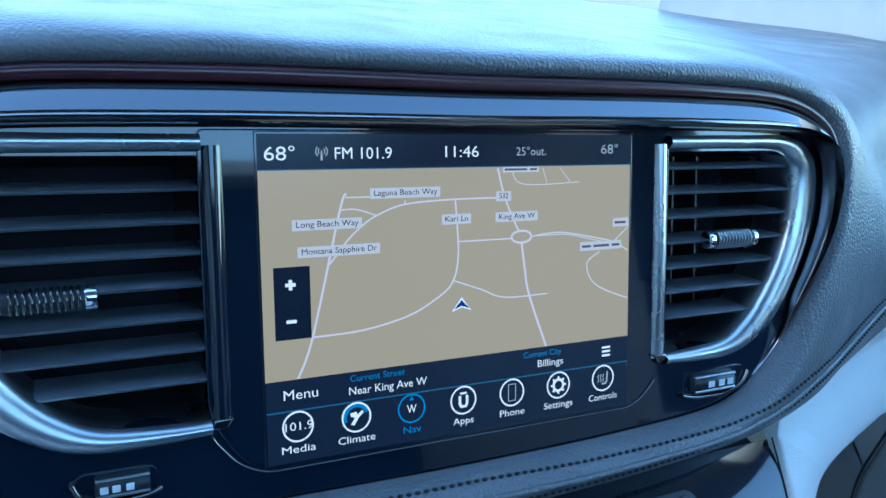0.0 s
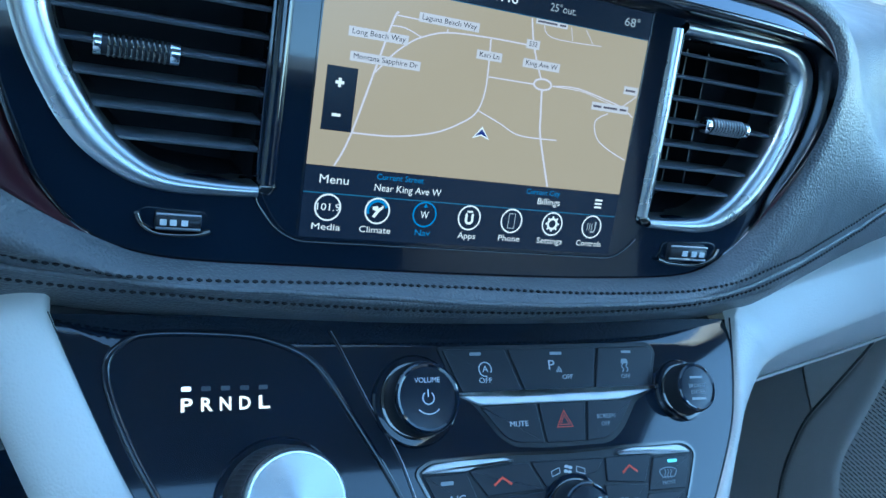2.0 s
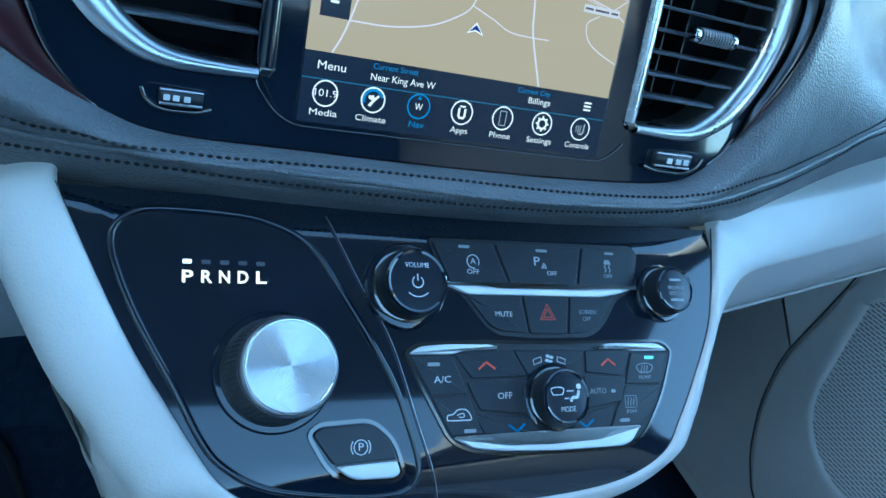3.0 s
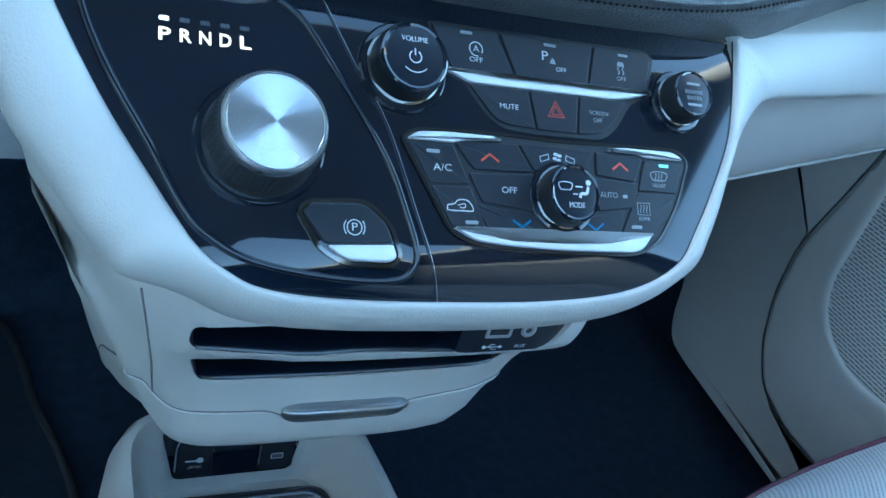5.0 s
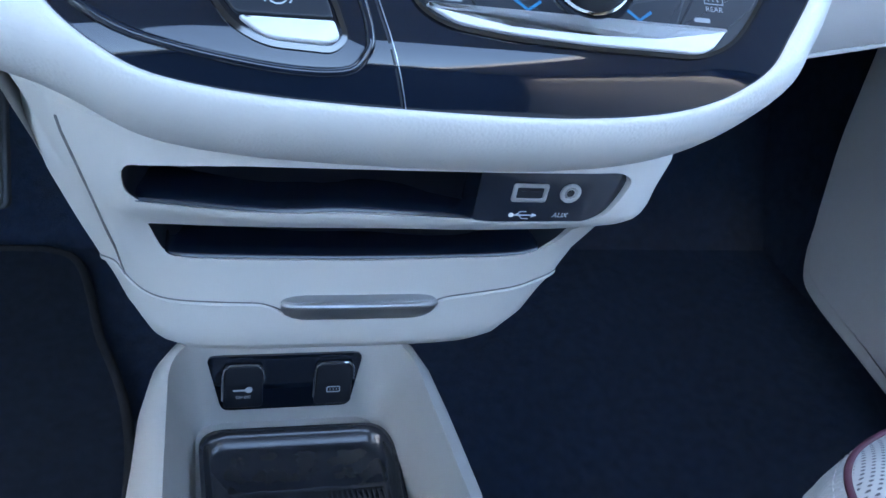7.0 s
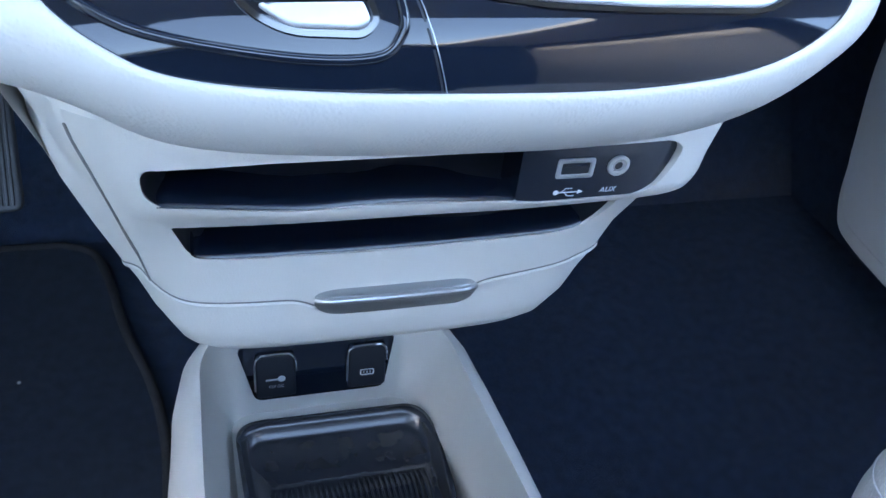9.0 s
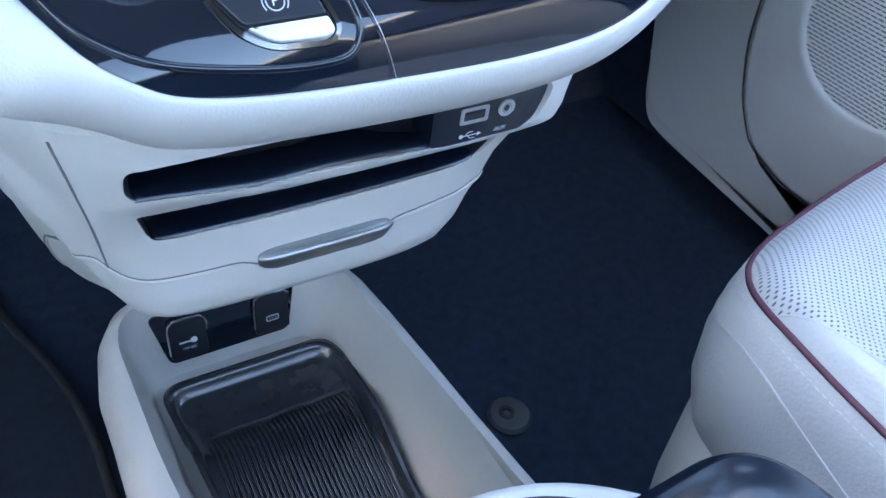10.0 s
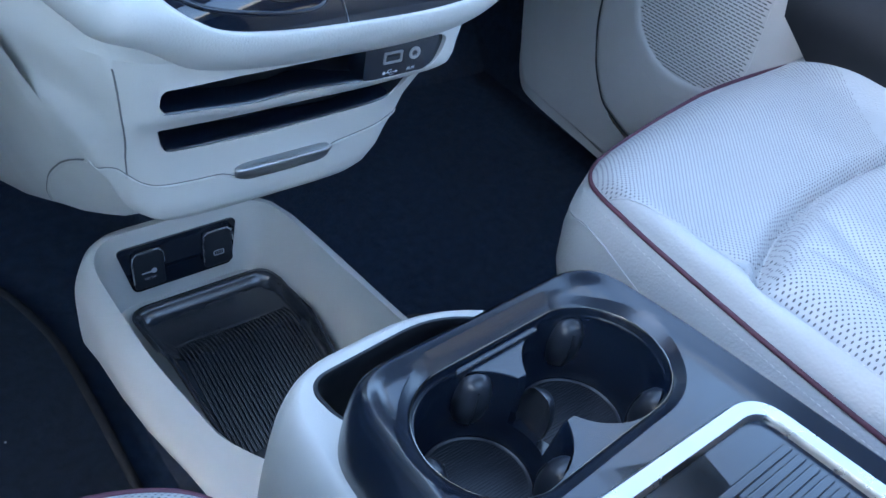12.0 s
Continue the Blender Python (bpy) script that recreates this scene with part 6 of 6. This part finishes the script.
def cushion(t, place):
    """Facing, perforated face, middle panel, piping and skirt of one cushion."""
    rows = [[(u, v, edge_z(u, v)) for u, v in EDGE]]
    for k, b in ((.9965, .16), (.990, .38), (.980, .62), (.966, .82), (.946, .95), (.918, 1)):
        rows.append([(uu, vv, edge_z(u, v) * (1 - b) + seat_top(uu, vv) * b) for (u, v), (uu, vv) in zip(EDGE, shrunk(k))])
    loft("facing", [[place(*p) for p in r] for r in rows[:2]], SEAT_PLAIN, t, "narrow smooth facing along the piping", angle=80)
    inner = [[(uu, vv, seat_top(uu, vv)) for uu, vv in shrunk(k)] for k in [.918 - .0152 * j for j in range(1, 60)] + [.012]]
    flat, faces = grid(rows[1:] + inner)
    bm = bmesh.new()
    bv = [bm.verts.new(p) for p in flat]
    for f in faces:
        bm.faces.new([bv[i] for i in f])
    seam = []
    for (u0, v0), (u1, v1) in zip(SEAM_LINE, SEAM_LINE[1:]):     # the seam of the inner side divides the faces
        p, q = Vector((u0, v0, 0)), Vector((u1, v1, 0))
        near = [f for f in bm.faces if any(v1 - 6 < x.co.y < v0 + 6 and x.co.x < 312 for x in f.verts)]
        geom = list({e for f in near for e in f.edges} | {x for f in near for x in f.verts}) + near
        got = bmesh.ops.bisect_plane(bm, geom=geom, plane_co=p, plane_no=Vector((q.y - p.y, p.x - q.x, 0)), dist=.05)
        seam += [tuple(x.co) for x in got["geom_cut"] if isinstance(x, bmesh.types.BMVert) and v1 <= x.co.y < v0 and x.co.x < 312 and insert_depth(x.co.x, x.co.y) < 2]
    seam = sorted(seam, key=lambda k: -k[1])
    seam = [k for i, k in enumerate(seam) if i == 0 or seam[i - 1][1] - k[1] > .4]
    for v0 in np.linspace(238, 642, 52):                   # and the arch of the middle panel
        p, q = Vector((v0 - 4, arch_front(v0 - 4), 0)), Vector((v0 + 4, arch_front(v0 + 4), 0))
        near = [f for f in bm.faces if abs(f.calc_center_median().x - v0) < 4.2 and abs(f.calc_center_median().y - arch_front(v0)) < 14]
        geom = list({e for f in near for e in f.edges} | {x for f in near for x in f.verts}) + near
        if near:
            bmesh.ops.bisect_plane(bm, geom=geom, plane_co=p, plane_no=Vector((q.y - p.y, p.x - q.x, 0)), dist=.05)
    bm.verts.index_update()
    v_all = [place(*x.co) for x in bm.verts]
    sets = {"cushion_face": [], "middle_panel": [], "outer_bolster": [], "inner_bolster": []}
    for f in bm.faces:
        u, v = f.calc_center_median().xy
        key = "cushion_face"
        if insert_depth(u, v) > 0:
            key = "middle_panel"
        elif bolster_depth(u, v) > 0:
            key = "inner_bolster"
        elif u > 628 + (v - 95) * .9 and u > 540:
            key = "outer_bolster"
        sets[key].append([x.index for x in f.verts])
    bm.free()
    for name, mat, label in (("cushion_face", PERFORATED, "finely perforated pale leather"), ("middle_panel", COARSE, "padded perforated middle panel"), ("outer_bolster", SEAT_PLAIN, "smooth outer bolster"), ("inner_bolster", SEAT_PLAIN, "smooth inner bolster")):
        used = sorted({i for f in sets[name] for i in f})
        at = {i: n for n, i in enumerate(used)}
        mesh(name, [v_all[i] for i in used], [tuple(at[i] for i in f) for f in sets[name]], mat, t, label, angle=80)
    tube("piping", [place(u, v, edge_z(u, v) + .6) for u, v in EDGE], .0023, PIPING, t, "burgundy piping", sides=10)
    skirt = [[place(*p, edge_z(*q) + z) for p, q in zip(inset(CLOSED, d), EDGE)] for z, d in ((0, 1.0), (-5, -2.2), (-16, -5), (-30, -7.5), (-60, -9), (-100, -5), (-140, 8), (-165, 24))]
    loft("skirt", skirt, SEAT_PLAIN, t, "pale leather side of the cushion", angle=80)
    stitches("stitching", [place(*p, edge_z(*q) - 9) for p, q in zip(inset(CLOSED, -3.6)[:110], EDGE)], .0036, .0022, PALE_THREAD, t, .0005, "pale seam")
    arch = [(u, arch_front(u)) for u in np.linspace(242, 638, 40)]
    arch = [(241, v) for v in np.linspace(-690, arch[0][1] - 8, 24)] + arch + [(639, v) for v in np.linspace(arch[-1][1] - 8, -690, 24)]
    tube("panel_seam", [place(u, v, seat_top(u, v) + .6) for u, v in arch], .0016, SEAT_PLAIN, t, "rolled seam round the middle panel", sides=8)
    tube("bolster_seam", [place(u, v, z + .1) for u, v, z in seam], .0008, SEAT_PLAIN, t, "rolled seam of the smooth inner side", sides=6)
    for d in (1.8, -1.8):
        stitches("stitching", [place(u + d, v, z + .3) for u, v, z in seam], .0026, .0022, PALE_THREAD, t, .0004, "pale seam")
    line = [(float(np.interp(v, [-130, -8], [231, 240])), v) for v in np.linspace(-8, -690, 90)]
    stitches("stitching", [place(u, v, seat_top(u, v) + .3) for u, v in line], .0036, .0022, PALE_THREAD, t, .0005, "pale seam")
    low = [place(*p, max(298, 330 - .2 * max(0, 60 - q[1]) - .5 * max(0, q[1] - 85))) for p, q in zip(inset(CLOSED, -8)[:len(EDGE)], EDGE)]
    tube("side_seam", low, .0009, SEAT_PLAIN, t, "rolled seam along the cushion side", sides=6)
    loft("seat_base", [[place(*p, z) for p in inset(CLOSED, d)[:len(EDGE)]] for z, d in ((245, 14), (200, 6), (120, 8), (0, 20))], GREY, t, "light grey plastic seat base", angle=60)


cushion(seat, G)

# ---- driver seat: front inner corner ----
dseat = thing("front_seat", "pale perforated leather cushion of the driving seat with burgundy piping", "seat")
cushion(dseat, lambda u, v, h: (-.430 - (u - 482) / 1000, (v - 124) / 1000, (h + 30) / 1000))

# ---- passenger side: kick panel and door ----
def W(u, v, h=0.0):
    """Door side: millimetres ahead, up, and into the cabin."""
    return (.69 - h / 1000, u / 1000, v / 1000)


kick = thing("kick_panel", "grey plastic kick panel and sill trim beside the footwell", "trim")
KICK = rounded([(690, 560), (656, 270), (626, 150), (598, 96), (556, 90), (200, 66), (200, 128), (350, 128), (402, 144), (436, 190), (462, 262), (470, 330), (448, 450), (430, 560)], [2, 30, 25, 15, 15, 2, 2, 20, 15, 20, 20, 20, 20, 2], 6)
plate("panel_face", KICK, W, -90, 4, DOOR_GREY, kick, "grey kick panel", 6, solid=True)
plate("sill_strip", rounded([(200, 98), (200, 129), (350, 129), (404, 146), (420, 150), (408, 124), (356, 98)], [2, 2, 20, 10, 4, 10, 10], 4), W, -60, 1, DOOR_GREY, kick, "grey sill strip below the door", 2)
plate("lower_flange", rounded([(640, 190), (624, 112), (604, 76), (560, 68), (200, 44), (200, 70), (556, 98), (596, 106), (616, 150)], [20, 22, 18, 18, 2, 2, 16, 16, 20], 5), W, -80, -3, DOOR_GREY, kick, "set-back lower edge of the panel", 4)
plate("backing", [(490, 545), (505, 330), (495, 245), (468, 172), (430, 132), (360, 112), (200, 112), (200, 140), (340, 150), (400, 180), (430, 240), (442, 330), (425, 545)], W, -60, -1.5, DOOR_GREY, kick, "grey return behind the door gap", 1)
door = thing("passenger_door", "grey moulded passenger door trim with a speaker grille", "door")
DOOR = rounded([(445, 560), (464, 450), (488, 338), (480, 262), (456, 198), (422, 154), (360, 134), (-500, 134), (-500, 560)], [2, 30, 28, 28, 20, 18, 18, 2, 2], 6)
plate("door_face", DOOR, W, -70, 10, DOOR_GREY, door, "grey door trim", 9, solid=True)
# grey tube stands in for the soft shadow line along the door edge
tube("door_seam", [W(u, v, 2.2) for u, v in rounded([(448, 560), (467, 450), (491, 338), (483, 262), (459, 198), (425, 153), (362, 131), (-500, 131)], [2, 30, 28, 28, 20, 18, 18, 2], 6)], .0026, DOOR_GAP, door, "dark rubber door seal", sides=8)
GR = rounded([(424, 490), (420, 340), (404, 300), (366, 270), (318, 259), (258, 268), (222, 310), (238, 490)], [20, 40, 30, 40, 40, 34, 40, 20], 6)
loft("speaker_surround", [[W(u, v, h) for (u, v) in inset(GR, d)[6:46]] for d, h in ((-34, 9.7), (-26, 10.6), (-18, 12), (-10, 13.2), (-5, 13.4), (-1.5, 12.8), (1.5, 11.3))], DOOR_GREY, door, "softly raised speaker surround", angle=80)
plate("speaker_grille", inset(GR, -1), W, 6, 11.5, DOOR_GREY, door, "perforated grey speaker grille", 0.5)
verts, faces = [], []
pts_in = np.array(inset(GR, 2))
u_lo, u_hi = pts_in[:, 0].min(), pts_in[:, 0].max()


def inside(u, v):
    c, m = False, len(pts_in)
    for i in range(m):
        a, b = pts_in[i], pts_in[i - 1]
        if (a[1] > v) != (b[1] > v) and u < (b[0] - a[0]) * (v - a[1]) / (b[1] - a[1]) + a[0]:
            c = not c
    return c


row_i = 0
v = 262.0
while v < 490:
    u = u_lo + (4.6 if row_i % 2 else 0)
    while u < u_hi:
        if inside(u, v):
            n = len(verts)
            verts += [W(u + a, v + b, 11.62) for a, b in ((-4, 0), (-3.4, -.75), (3.4, -.75), (4, 0), (3.4, .75), (-3.4, .75))]
            faces.append(tuple(range(n, n + 6)))
        u += 9.2
    v += 4.4
    row_i += 1
HOLE = material("grille_hole", (0.13, 0.125, 0.12), 0.9)
tagged(mesh("grille_hole", verts, faces, HOLE, door, "rows of small grille openings", smooth=False), kind="stuff")
arm = loft("door_armrest", [[W(u + min(0, v - 430) * 1.3, v, h) for v, h in ((300, 8), (320, 26), (350, 44), (420, 52), (460, 48), (470, 30), (560, 12))] for u in (204, 190, 170, 90, -200, -500)], ARMREST, door, "black lower armrest pocket", angle=60)

# ---- footwells ----
dmat = thing("floor_mat", "black carpet floor mat with a bound edge", "floor mat")
ME = curve([(-780, 770), (-330, 768), (-262, 762), (-232, 738), (-212, 678), (-194, 606), (-170, 540), (-155, 480), (-148, 410), (-147, 250), (-150, 0)], 6)
MO = ME + [(-150, -200), (-780, -200)]
plate("carpet_sheet", MO, G, 0.5, 9, MAT_CARPET, dmat, "black carpet pile", 3)
tube("edge_binding", [G(u, v, 8.5) for u, v in ME], .0055, BINDING, dmat, "raised bound edge", sides=8)
pedal = thing("accelerator_pedal", "ribbed black accelerator pedal", "pedal")


def PD(u, v, h=0.0):
    """Pedal face, leaning forwards."""
    return (-.290 + u / 1000, .654 + v * .00055 - h * .0008, .240 + v * .00083 + h * .0005)


plate("pedal_pad", rounded([(-30, -80), (30, -80), (27, 80), (-27, 80)], 10, 4), PD, 0, 12, PEDAL, pedal, "black rubber pad", 3)
for k in range(11):
    plate("rib", rounded([(-3 + (k - 5) * 5.0, -74), (-.6 + (k - 5) * 5.0, -74), (-.6 + (k - 5) * 5.0, 74), (-3 + (k - 5) * 5.0, 74)], .6, 2), PD, 11, 14.5, PEDAL, pedal, bevel=.7)
tube("pedal_arm", [(-.290, .674, .26), (-.290, .76, .38), (-.290, .80, .5)], .009, BLACK, pedal, sides=8)
bolt = thing("floor_anchor", "round dark plastic anchor cover on the carpet", "anchor")
turned("anchor_cap", [(24, 0), (24, 3), (21, 6.5), (12, 7.5), (.05, 7.5)], G, 240, 279, PEDAL, bolt, n=32)
turned("anchor_socket", [(9, 6), (8.6, 8.4), (4, 8.6), (3, 5), (.05, 5)], G, 237, 281, BLACK, bolt, n=24)
for x, y, r in ((-.291, .547, 1.9), (-.236, .352, 1.2)):
    crumb = thing("crumb", "tiny pale crumb lying on the dark mat", "crumb", "crumbs on the driver's mat")
    turned("grain", [(r * .6, 0), (r, r * .4), (r * .8, r * .9), (.05, r * 1.1)], (lambda u, v, h=0.0: (x + u / 1000, y + v / 1000, .0088 + h / 1000)), 0, 0, PRINT, crumb, n=7)
